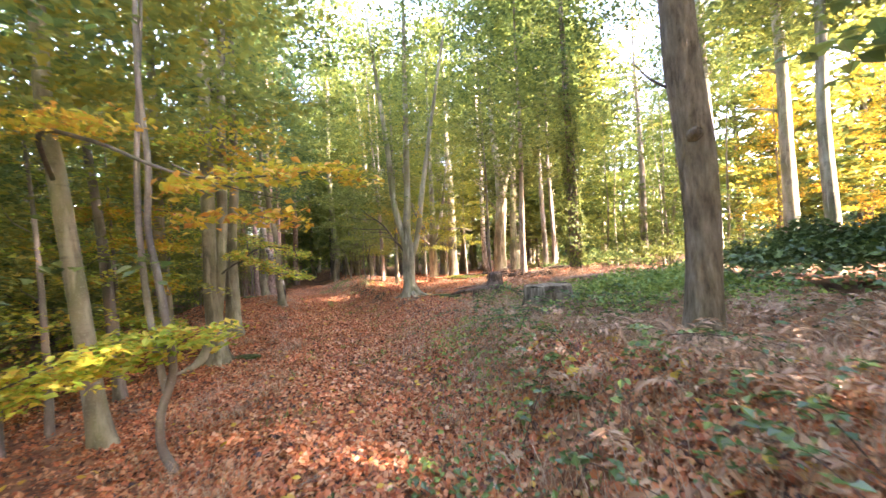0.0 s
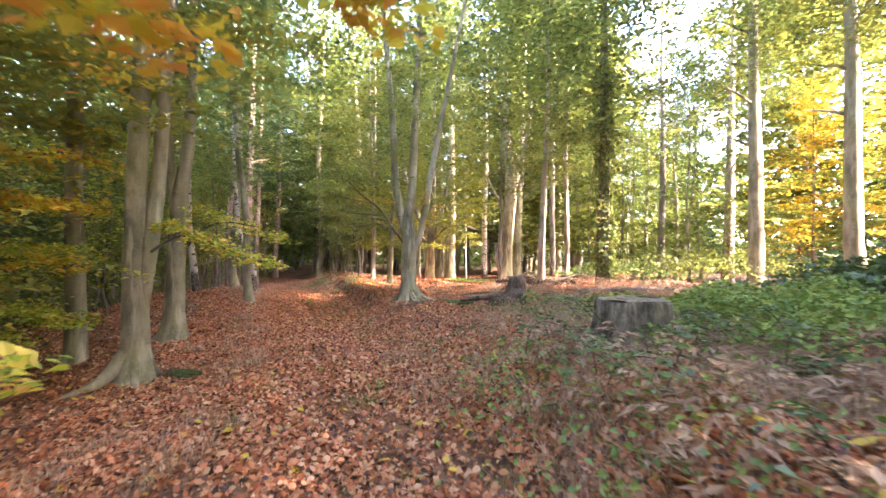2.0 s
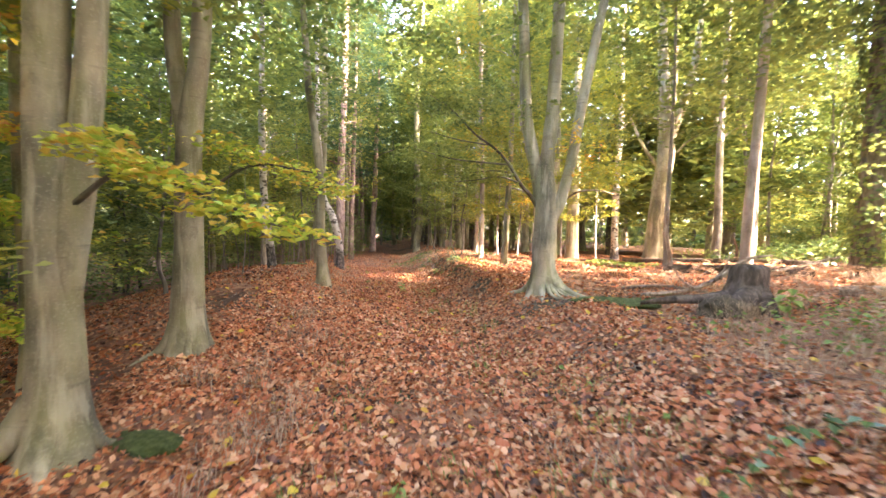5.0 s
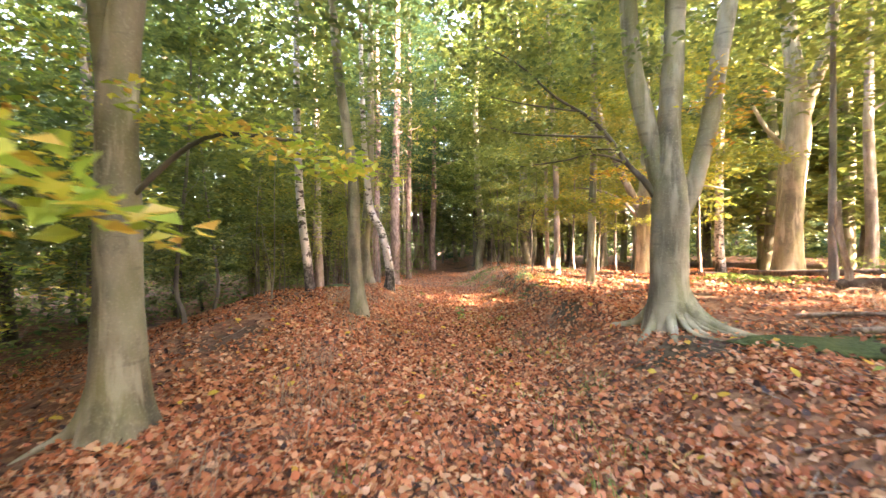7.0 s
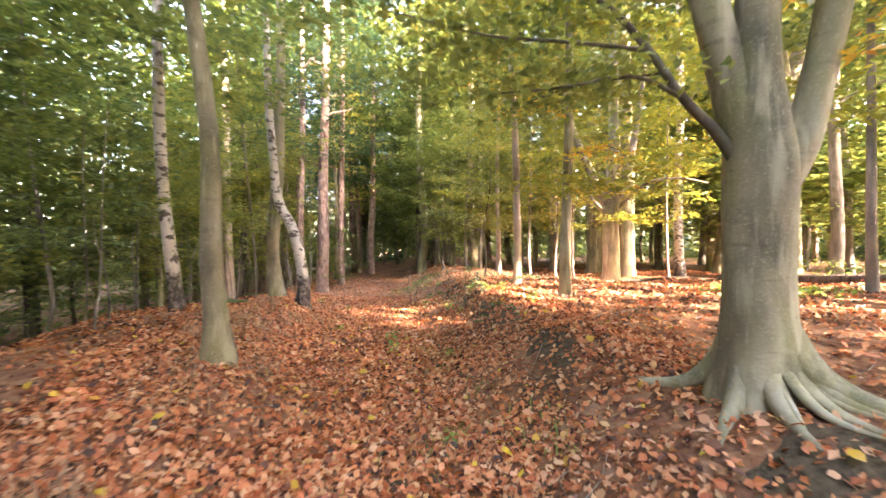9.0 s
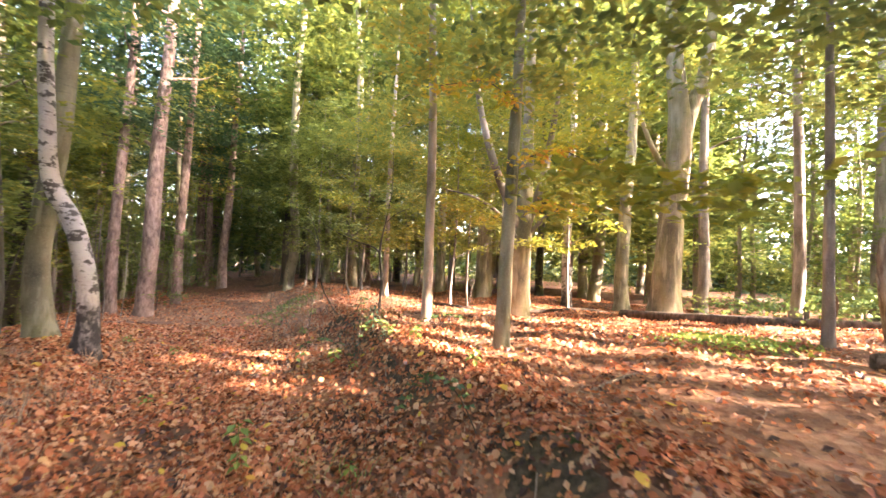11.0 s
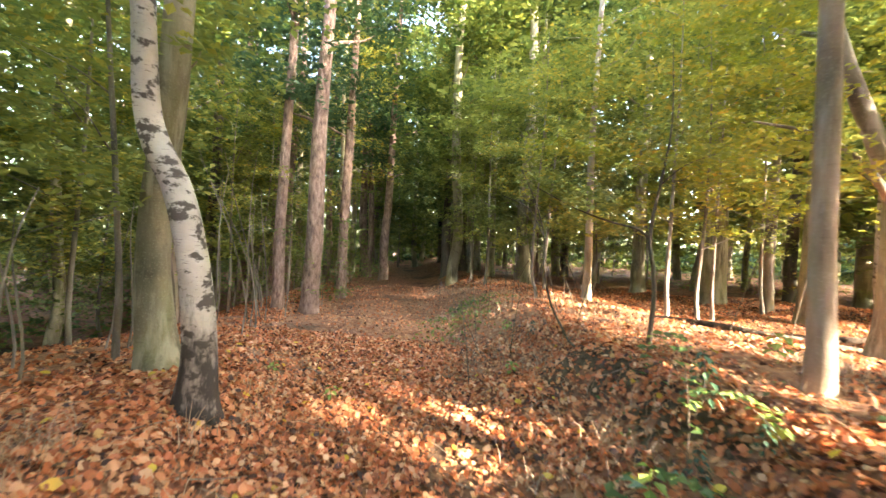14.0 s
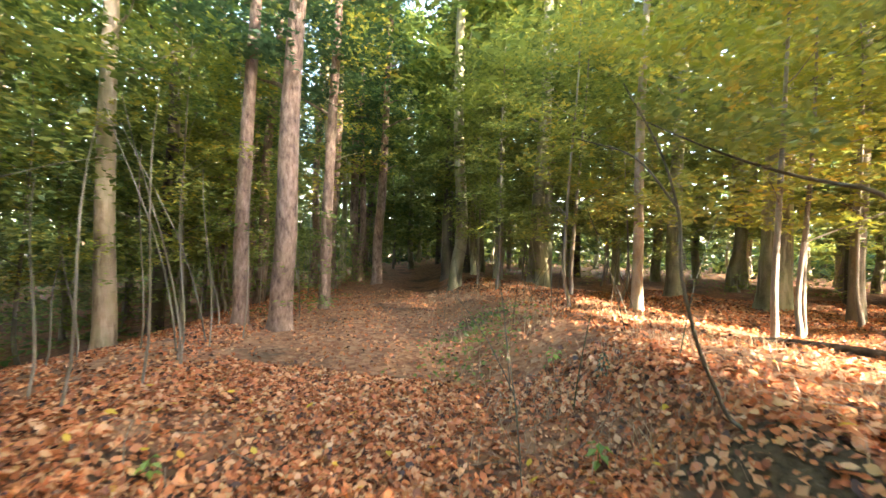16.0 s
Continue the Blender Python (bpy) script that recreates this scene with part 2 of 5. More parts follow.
def quads_mesh(name, verts, quads, mat, smooth=False):
    me = bpy.data.meshes.new(name)
    v = np.asarray(verts, np.float32).reshape(-1, 3)
    q = np.asarray(quads, np.int32).reshape(-1, 4)
    me.vertices.add(len(v))
    me.vertices.foreach_set("co", v.ravel())
    me.loops.add(q.size)
    me.loops.foreach_set("vertex_index", q.ravel())
    me.polygons.add(len(q))
    me.polygons.foreach_set("loop_start", np.arange(0, q.size, 4, dtype=np.int32))
    me.polygons.foreach_set("use_smooth", np.full(len(q), smooth))
    me.update(calc_edges=True)
    me.materials.append(mat)
    return me


class Shape:
    """Gathers quads for one mesh."""

    def __init__(self):
        self.v, self.q, self.n = [], [], 0

    def add(self, v, q):
        self.v.append(np.asarray(v, np.float32))
        self.q.append(np.asarray(q, np.int32) + self.n)
        self.n += len(v)
        return self

    def mesh(self, name, mat, smooth=False):
        return quads_mesh(name, np.concatenate(self.v), np.concatenate(self.q), mat, smooth)


def curve_through(points, steps):
    """A smooth line through points, each with any number of values."""
    p = np.asarray(points, float)
    p = np.vstack([2 * p[0] - p[1], p, 2 * p[-1] - p[-2]])
    out = []
    for i in range(1, len(p) - 2):
        for s in range(steps):
            t = s / steps
            a, b, c, d = p[i - 1], p[i], p[i + 1], p[i + 2]
            out.append(0.5 * (2 * b + (c - a) * t + (2 * a - 5 * b + 4 * c - d) * t * t + (3 * b - a - 3 * c + d) * t ** 3))
    out.append(p[-2])
    return np.array(out)


def tube(points, sides=10, steps=4, rough=0.0, flare=0.0, lobes=5, phase=0.0, wobble=0.0):
    """A tapering limb through points (x, y, z, radius). flare widens its foot into root buttresses."""
    c = curve_through(points, steps)
    xyz, r = c[:, :3].copy(), np.maximum(c[:, 3], 0.003)
    if wobble:
        k = np.arange(len(c))
        xyz[:, 0] += wobble * np.sin(k * 0.9 + phase) * (k > 0)
        xyz[:, 1] += wobble * np.cos(k * 0.7 + 2 * phase) * (k > 0)
    tan = np.gradient(xyz, axis=0)
    tan /= np.linalg.norm(tan, axis=1)[:, None] + 1e-9
    ref = np.array([0.0, 1.0, 0.0]) if abs(tan[:, 1]).mean() < 0.8 else np.array([1.0, 0, 0])
    u = np.cross(ref, tan)
    u /= np.linalg.norm(u, axis=1)[:, None] + 1e-9
    w = np.cross(tan, u)
    a = np.linspace(0, 2 * np.pi, sides, endpoint=False)
    h = np.linalg.norm(xyz - xyz[0], axis=1)[:, None]
    rad = r[:, None] * np.ones(sides)
    if flare:
        rad = rad * (1 + flare * np.exp(-h / 0.16) * (0.45 + 0.55 * np.cos(lobes * a + phase)) + 0.25 * flare * np.exp(-h / 0.5))
    if rough:
        rad = rad * (1 + rough * np.sin(3 * a + h * 2.3 + phase) + 0.6 * rough * np.sin(5 * a - h * 4.1 + 2 * phase) + 0.5 * rough * np.sin(h * 7 + 2 * a))
    v = xyz[:, None] + rad[..., None] * (np.cos(a)[None, :, None] * u[:, None] + np.sin(a)[None, :, None] * w[:, None])
    n = len(c)
    i, j = np.meshgrid(np.arange(n - 1), np.arange(sides), indexing="ij")
    k = (j + 1) % sides
    q = np.stack([i * sides + j, i * sides + k, (i + 1) * sides + k, (i + 1) * sides + j], -1).reshape(-1, 4)
    return v.reshape(-1, 3), q


def leaves(centres, normals, length, width, turn=None, fold=0.25, droop=0.0):
    """Kite-shaped folded leaves, one quad each."""
    n = len(centres)
    z = normals / (np.linalg.norm(normals, axis=1)[:, None] + 1e-9)
    ang = rng.uniform(0, 2 * np.pi, n) if turn is None else turn
    x = np.stack([np.cos(ang), np.sin(ang), np.full(n, -droop)], 1)
    x -= z * (x * z).sum(1)[:, None]
    x /= np.linalg.norm(x, axis=1)[:, None] + 1e-9
    y = np.cross(z, x)
    le = (length * np.ones(n))[:, None]
    wi = (width * np.ones(n))[:, None]
    base = centres - 0.5 * le * x
    tip = centres + 0.5 * le * x
    up = z * wi * fold
    mid = centres - 0.06 * le * x
    v = np.stack([base, mid + 0.5 * wi * y + up, tip, mid - 0.5 * wi * y + up], 1).reshape(-1, 3)
    return v, np.arange(4 * n).reshape(-1, 4)


def oak_leaves(centres, normals, length):
    """Broader curled leaves of the litter: three quads each."""
    n = len(centres)
    z = normals / (np.linalg.norm(normals, axis=1)[:, None] + 1e-9)
    ang = rng.uniform(0, 2 * np.pi, n)
    x = np.stack([np.cos(ang), np.sin(ang), np.zeros(n)], 1)
    x -= z * (x * z).sum(1)[:, None]
    x /= np.linalg.norm(x, axis=1)[:, None] + 1e-9
    y = np.cross(z, x)
    L = (length * np.ones(n))[:, None]
    c = rng.uniform(-0.05, 0.34, n)[:, None]
    e = rng.uniform(-0.1, 0.25, n)[:, None]
    wid = rng.uniform(0.26, 0.4, n)[:, None]
    rows = []
    for s, w, lift in ((-0.5, 0.04, 0.3), (-0.2, 0.9, 0.0), (0.15, 1.0, 0.02), (0.5, 0.06, 0.35)):
        for side in (-1, 1):
            rows.append(centres + L * (s * x + side * w * wid * y + (lift * e + c * w * 0.5) * z))
    v = np.stack(rows, 1)
    q = np.array([[0, 2, 3, 1], [2, 4, 5, 3], [4, 6, 7, 5]])
    return v.reshape(-1, 3), (np.arange(n)[:, None, None] * 8 + q[None]).reshape(-1, 4)


def spray(centres, radius, count, size, thick=0.045, tilt=0.3, aspect=0.62, dip=None):
    """Flat layers of leaves round centres, as beech twigs carry them."""
    m = len(centres)
    rr = radius * np.sqrt(rng.uniform(0, 1, (m, count)))
    aa = rng.uniform(0, 2 * np.pi, (m, count))
    sl = rng.normal(0, 0.13, (m, 2))
    off = np.stack([rr * np.cos(aa), rr * np.sin(aa), rng.normal(0, thick, (m, count))], -1)
    off[..., 2] += off[..., 0] * sl[:, :1] + off[..., 1] * sl[:, 1:] - 0.18 * rr
    c = (centres[:, None] + off).reshape(-1, 3)
    nrm = np.concatenate([rng.normal(0, tilt, (len(c), 2)), np.ones((len(c), 1))], 1)
    s = size * rng.uniform(0.7, 1.25, len(c))
    return leaves(c, nrm, s, s * aspect, fold=0.18, droop=0.35)


def part(name, data, parent, label=""):
    ob = new(name, data)
    ob.parent = parent
    return tagged(ob, label, kind="stuff" if name in ("leaf_spray", "crown", "ivy", "foliage", "trunks", "stems") else "")


def thing(name, x, y, z, label, category, group="", turn=0.0, size=1.0):
    ob = new(name)
    ob.matrix_world = pose(x, y, z, 0, 0, turn) @ Matrix.Scale(size, 4)
    return tagged(ob, label, category, group)


# ---- ground ----
PATH_X = ((-40, 1.6), (-12, 0.4), (0, -0.2), (5, -1.25), (8.5, -2.1), (11, -2.75), (13.2, -3.55), (15, -4.4), (17.5, -5.3), (21, -6.5), (25, -7.9), (40, -12.5), (60, -19), (200, -60))


def along(y, rows):
    a = np.array(rows, float)
    return np.interp(y, a[:, 0], a[:, 1])


def ease(a, b, x):
    t = np.clip((x - a) / (b - a), 0, 1)
    return t * t * (3 - 2 * t)


def ground_z(x, y):
    """The trodden way in its hollow, the bank beside it, and the slope that falls off on the other side."""
    x, y = np.asarray(x, float), np.asarray(y, float)
    d = (x - along(y, PATH_X)) * 0.96
    z = along(y, ((-4, -0.1), (5, -0.33), (9, -0.42), (15, -0.4), (21, -0.5), (30, -0.6)))
    bank = along(y, ((0, 0.75), (6, 0.65), (10, 0.5), (14, 0.5), (19, 0.75), (26, 0.58)))
    lip = along(y, ((8, -0.22), (10, 0.05), (13, 0.36), (16, 0.45), (19, 0.28), (24, -0.1)))
    cut = ease(12.5, 14.5, y) * (1 - ease(20.5, 22.5, y))
    e = d + 0.12 * np.sin(2.3 * y) + 0.06 * np.sin(5.1 * y + 1.0)
    face = 0.6 * ease(0.7, 2.1, e) + 0.4 * ease(1.7, 2.3, e) - 0.08 * np.exp(-((e - 1.65) / 0.2) ** 2)
    east = bank * (ease(0.7, 2.7, d) * (1 - cut) + face * cut) + 0.06 * np.sin(x * 1.3 + 0.5 * y) * ease(2.5, 5, d)
    east = east + 0.2 * ease(4, 7, d) * ease(5, 10, y) * (1 - ease(16, 20, y)) * (1 - ease(9, 14, d))
    east = east - 0.15 * ease(3.5, 6, d) * ease(17, 21, y)
    west = lip * ease(0.5, 1.9, -d) - 1.6 * ease(2.6, 10, -d)
    return z + np.where(d > 0, east, west) + 0.03 * np.sin(x * 2.1 + 1.3 * y) + 0.02 * np.sin(3.7 * x - 2.9 * y)


def gz(x, y):
    return float(ground_z(x, y))


def sheet(name, xs, ys, mat, kind, label, bump=0.0):
    gx, gy = np.meshgrid(xs, ys, indexing="ij")
    z = ground_z(gx, gy)
    if bump:
        z = z + bump * (np.sin(gx * 7.3 + 3 * np.sin(gy * 2.1)) * np.sin(gy * 6.1 + 2 * np.sin(gx * 3.3)))
    v = np.stack([gx, gy, z], -1).reshape(-1, 3)
    a, b = len(xs), len(ys)
    i, j = np.meshgrid(np.arange(a - 1), np.arange(b - 1), indexing="ij")
    q = np.stack([i * b + j, (i + 1) * b + j, (i + 1) * b + j + 1, i * b + j + 1], -1).reshape(-1, 4)
    return tagged(new(name, quads_mesh(name, v, q, mat, True)), label, name, kind=kind)


def spaced(lo, hi, fine_lo, fine_hi, step):
    near = np.arange(fine_lo, fine_hi, step)
    out_hi = fine_hi + np.cumsum(step * 1.22 ** np.arange(1, 60))
    out_lo = fine_lo - np.cumsum(step * 1.22 ** np.arange(1, 60))
    return np.concatenate([[lo], out_lo[out_lo > lo][::-1], near, out_hi[out_hi < hi], [hi]])


sheet("ground", spaced(-900, 900, -11, 7, 0.12), spaced(-900, 900, -2, 30, 0.12), SOIL, "structure",
      "leaf-strewn woodland floor with a trodden hollow way and banks", 0.012)

# ---- trees ----


def crown_mesh(name, mat, low, high, reach, limbs, per, count, size, radius, rise=0.35, bias=1.0):
    """Leaf layers on limbs that spread from a stem standing at the origin."""
    cs = []
    for i in range(limbs):
        h = low + (high - low) * ((i + rng.uniform(0, 1)) / limbs) ** bias
        a = rng.uniform(0, 2 * np.pi)
        taper = 1.0 - 0.6 * max(0.0, (h - low) / (high - low)) ** 2
        ln = reach * taper * rng.uniform(0.6, 1.1)
        for k in range(per):
            f = (k + rng.uniform(0.4, 1.0)) / per
            cs.append((ln * f * math.cos(a) + rng.normal(0, 0.25), ln * f * math.sin(a) + rng.normal(0, 0.25), h + rise * ln * f - 0.12 * ln * f * f + rng.normal(0, 0.2)))
    v, q = spray(np.array(cs), radius, count, size)
    return quads_mesh(name, v, q, mat)


def stem_mesh(name, mat, radius, height, lean=(0, 0), limbs=8, low=4.0, reach=2.5, sides=10, rough=0.04, flare=0.5, wob=0.04):
    ph = rng.uniform(0, 6)
    pts = []
    for f in (0, 0.03, 0.1, 0.25, 0.45, 0.7, 1.0):
        h = height * f
        pts.append((lean[0] * h + wob * math.sin(ph + h * 0.7) * (f > 0.03), lean[1] * h + wob * math.cos(ph * 2 + h * 0.6) * (f > 0.03), h - 0.12 * (f == 0), radius * (1 - 0.85 * f ** 1.1)))
    made = [("trunk", Shape().add(*tube(pts, sides, 3, rough, flare, 5, ph)).mesh(name, mat, True))]
    for i in range(limbs):
        h = low + (height * 0.92 - low) * (i + rng.uniform(0, 1)) / limbs
        a = rng.uniform(0, 2 * np.pi)
        ln = reach * rng.uniform(0.5, 1.0) * (1 - 0.5 * h / height)
        b = np.array([lean[0] * h, lean[1] * h, h])
        r = max(0.012, radius * (1 - 0.85 * h / height) * 0.38)
        d = np.array([math.cos(a), math.sin(a), 0.55])
        p = [(*(b + ln * f * d + np.array([0, 0, -0.1 * ln * f * f]) + rng.normal(0, 0.04, 3) * (f > 0)), r * (1 - 0.85 * f)) for f in (0, 0.3, 0.65, 1)]
        made.append(("limb", Shape().add(*tube(p, 5, 2)).mesh("limb", mat, True)))
    return made


# Crowns that several trees of a kind have alike
CROWN = {}
for key, mat, low, high, reach, limbs, per, count, size, radius in (
        ("tall_a", LEAF_GREEN, 4.5, 17, 3.9, 40, 5, 44, 0.15, 0.8),
        ("tall_b", LEAF_GREEN, 3.4, 16, 3.5, 40, 5, 44, 0.145, 0.78),
        ("tall_mix", LEAF_MIX, 3.4, 10, 3.2, 22, 5, 58, 0.13, 0.7),
        ("thin", LEAF_MIX, 8.0, 16, 1.9, 10, 4, 30, 0.12, 0.6),
        ("yellow", LEAF_YELLOW, 1.8, 7, 2.2, 20, 4, 48, 0.1, 0.6),
        ("orange", LEAF_ORANGE, 1.5, 9, 3.0, 26, 5, 44, 0.14, 0.7),
        ("low_a", LEAF_GREEN, 1.2, 6.5, 2.6, 24, 5, 50, 0.1, 0.6),
        ("low_b", LEAF_MIX, 1.4, 6.0, 2.4, 15, 5, 44, 0.1, 0.6),
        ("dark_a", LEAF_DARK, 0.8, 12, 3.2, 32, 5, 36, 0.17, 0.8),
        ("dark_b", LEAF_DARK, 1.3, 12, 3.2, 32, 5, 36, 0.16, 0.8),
        ("pine", LEAF_BLUE, 5.0, 18, 2.6, 34, 4, 40, 0.17, 0.6),
        ("bough", LEAF_MIX, 2.7, 8, 2.4, 16, 5, 46, 0.1, 0.6),
        # parasol and roof are made-up crown shapes that cast shade on the way
        ("parasol", LEAF_GREEN, 0.0, 4.5, 4.2, 24, 6, 52, 0.12, 0.75),
        ("roof", LEAF_GREEN, 0.0, 9.5, 4.2, 44, 6, 34, 0.16, 0.85),
        ("lace", LEAF_DARK, 1.5, 16, 3.2, 26, 4, 17, 0.3, 1.0),
        ("wood", LEAF_GREEN, 3.2, 16, 3.6, 32, 5, 28, 0.19, 0.85),
        ("wood_mix", LEAF_MIX, 3.2, 15, 3.4, 30, 5, 28, 0.19, 0.8),
        ("canopy", LEAF_YELLOW, 2.8, 13, 3.0, 24, 5, 44, 0.12, 0.75),
        ("beech", LEAF_GREEN, 2.9, 13, 3.4, 38, 5, 54, 0.105, 0.74),
        ("far", LEAF_GREEN, 1.5, 18, 4.4, 42, 5, 22, 0.46, 1.25),
        ("far_mix", LEAF_MIX, 2.0, 17, 4.4, 38, 5, 22, 0.46, 1.25)):
    if size < 0.14:
        size, radius = size * 1.15, radius * 0.74
    CROWN[key] = crown_mesh("crown", mat, low, high, reach, limbs, per, count, size, radius)


def tree(name, x, y, radius, height, bark, crown, label, category="tree", lean=(0, 0), limbs=8, low=4.0, sides=12, flare=0.6, crown_size=1.0, group="", reach=2.5, wob=0.04, rough=0.04):
    t = thing(name, x, y, gz(x, y) - 0.02, label, category, group, 0)
    for piece, data in stem_mesh("trunk", bark, radius, height, lean, limbs, low, reach, sides, rough, flare, wob):
        part(piece, data, t)
    if crown:
        c = part("crown", CROWN[crown], t)
        # Shading crowns are lifted just above the sun rays that reach the clearing
        lift = max(2.5, 0.436 * (x + 2.5) + (0.95 if crown == "roof" else 0.85)) if crown in ("parasol", "roof") else 0.0
        c.matrix_basis = pose(lean[0] * 6, lean[1] * 6, lift, 0, 0, rng.uniform(0, 360)) @ Matrix.Scale(crown_size, 4)
    return t


def stem(t, name, points, bark, sides=14, label="", **kw):
    """One grown stem or limb of a tree, through points (x, y, z, radius) from the tree's foot."""
    return part(name, Shape().add(*tube(points, sides, 5, **kw)).mesh(name, bark, True), t, label)


def twigs(t, name, mat, line, radius, count, size, label="", per=1, twig=None):
    """A leafy twig along a line: the thin wood and its layer of leaves."""
    c = curve_through(line, 6)
    if twig:
        part("twig", Shape().add(*tube([(*p, 0.009 * (1 - 0.7 * i / len(line))) for i, p in enumerate(line)], 5, 4)).mesh("twig", twig, True), t)
    cs = np.repeat(c, per, 0) + rng.normal(0, radius * 0.35, (len(c) * per, 3)) * (1, 1, 0.3)
    v, q = spray(cs, radius, count, size, 0.03, 0.45)
    return part(name, quads_mesh(name, v, q, mat), t, label)


def root(t, out, radius, reach, mat=BEECH, bend=0.3, up=0.3, base=0.1):
    """A root that leaves the foot of a tree in the direction out (degrees) and runs on along the ground."""
    x0, y0, z0 = t.matrix_world.translation
    pts = []
    for f in (0, 0.18, 0.4, 0.7, 1.0):
        a = radians(out) + bend * f * f
        r = base + reach * f
        x, y = r * math.cos(a), r * math.sin(a)
        z = gz(x0 + x, y0 + y) - z0 + 0.6 * radius * (1 - f) + 0.02 - 0.05 * f + (up * (1 - f / 0.4) ** 2 if f < 0.4 else 0)
        pts.append((x, y, z, radius * (0.25 + 1.2 * (1 - f) ** 1.8)))
    return stem(t, "root", pts, mat, 9, rough=0.08, phase=out)


# Twin-stemmed beech beside the way, with a long root
t = thing("beech_tree", -4.64, 8.40, gz(-4.64, 8.4) - 0.03, "smooth grey twin-stemmed beech with a spreading root", "tree")
stem(t, "trunk", [(0, 0, -0.15, 0.22), (0, 0, 0.12, 0.19), (-0.01, 0, 0.6, 0.16), (-0.05, 0, 1.5, 0.145), (-0.06, 0, 2.4, 0.13), (-0.03, 0, 4, 0.12), (0.0, 0, 7, 0.1), (0.1, 0, 12, 0.04)], BEECH, 18, flare=0.8, rough=0.04, phase=1.0)
stem(t, "limb", [(0.03, 0.0, 0.9, 0.09), (0.1, 0.05, 1.7, 0.1), (0.16, 0.1, 2.6, 0.095), (0.2, 0.15, 4.2, 0.085), (0.25, 0.3, 7, 0.07), (0.5, 0.5, 11, 0.03)], BEECH, 12, rough=0.04)
root(t, 222, 0.085, 0.95, bend=0.15)
root(t, 300, 0.06, 0.4)
root(t, 20, 0.06, 0.4)
stem(t, "limb", [(0.05, 0, 1.7, 0.025), (0.6, 0.0, 2.0, 0.018), (1.2, 0.05, 1.8, 0.012), (1.75, 0.1, 1.6, 0.006)], DARKB, 6)
twigs(t, "leaf_spray", LEAF_SPRAY, [(0.4, -0.25, 2.2), (0.8, -0.1, 2.0), (1.25, 0.0, 1.82), (1.75, 0.1, 1.62)], 0.22, 44, 0.08, "yellow-green beech leaves")
for line in ([(-1.4, -0.6, 2.2), (-0.9, -0.5, 2.35), (-0.35, -0.4, 2.3)], [(-1.3, -0.3, 2.95), (-0.8, -0.3, 3.05), (-0.3, -0.3, 2.9)], [(-1.4, -0.2, 1.55), (-0.9, -0.3, 1.7), (-0.45, -0.35, 1.55)]):
    twigs(t, "leaf_spray", LEAF_ORANGE, line, 0.22, 22, 0.09, "orange turning beech leaves", 1, DARKB)
c = part("crown", CROWN["tall_mix"], t)

# Second beech behind it, forked at head height
t = thing("beech_tree", -5.12, 10.08, gz(-5.12, 10.08) - 0.03, "pale grey beech forked above head height", "tree")
stem(t, "trunk", [(0, 0, -0.15, 0.22), (0, 0, 0.1, 0.2), (0.0, 0, 0.6, 0.16), (0.0, 0, 1.6, 0.14), (0.03, 0, 2.5, 0.125), (0.16, 0, 3.4, 0.1), (0.2, 0, 5, 0.09), (0.2, 0.1, 8, 0.07), (0.3, 0, 12, 0.03)], BEECH, 16, flare=0.7, rough=0.04, phase=2.0)
stem(t, "limb", [(0.0, 0, 2.1, 0.09), (-0.1, 0, 2.8, 0.09), (-0.2, 0, 3.6, 0.085), (-0.22, 0, 5.0, 0.07), (-0.4, 0, 9, 0.03)], BEECH, 12, rough=0.03)
root(t, 225, 0.06, 0.5)
root(t, 310, 0.055, 0.35)
stem(t, "limb", [(0.0, 0, 1.6, 0.025), (0.6, 0.2, 2.1, 0.018), (1.3, 0.35, 2.05, 0.01)], DARKB, 6)
twigs(t, "leaf_spray", LEAF_SPRAY, [(0.35, 0.1, 2.4), (0.7, 0.25, 2.2), (1.3, 0.4, 2.0), (1.6, 0.4, 1.85)], 0.3, 30, 0.085, "green and orange beech leaves")
c = part("crown", CROWN["tall_b"], t)

# The big beech on the bank
BX, BY = -1.1, 13.2
t = thing("beech_tree", BX, BY, gz(BX, BY) - 0.04, "large grey-green beech with forked limbs and bare roots", "tree")
stem(t, "trunk", [(0, 0, -0.2, 0.25), (0, 0, 0.1, 0.225), (0, 0, 0.45, 0.195), (0.0, 0, 0.9, 0.183), (0.02, 0, 1.4, 0.19), (0.0, 0, 1.75, 0.16), (0.0, 0, 2.1, 0.128), (0.03, 0, 2.7, 0.113), (0.07, 0.05, 3.3, 0.106), (0.15, 0.1, 6, 0.085), (0.3, 0.2, 11, 0.03)], BEECH, 24, flare=0.42, lobes=6, rough=0.045, phase=0.6)
stem(t, "limb", [(-0.03, 0, 1.4, 0.12), (-0.15, 0, 1.95, 0.11), (-0.26, 0, 2.45, 0.103), (-0.37, -0.02, 3.1, 0.096), (-0.5, -0.1, 5, 0.08), (-0.9, -0.3, 9, 0.03)], BEECH, 14, rough=0.03)
stem(t, "limb", [(0.08, -0.02, 1.2, 0.1), (0.22, -0.02, 1.5, 0.094), (0.31, 0, 1.85, 0.09), (0.4, 0, 2.3, 0.088), (0.52, 0, 3.1, 0.084), (0.85, 0.1, 5, 0.065), (1.6, 0.3, 9, 0.03)], BEECH, 14, rough=0.04)
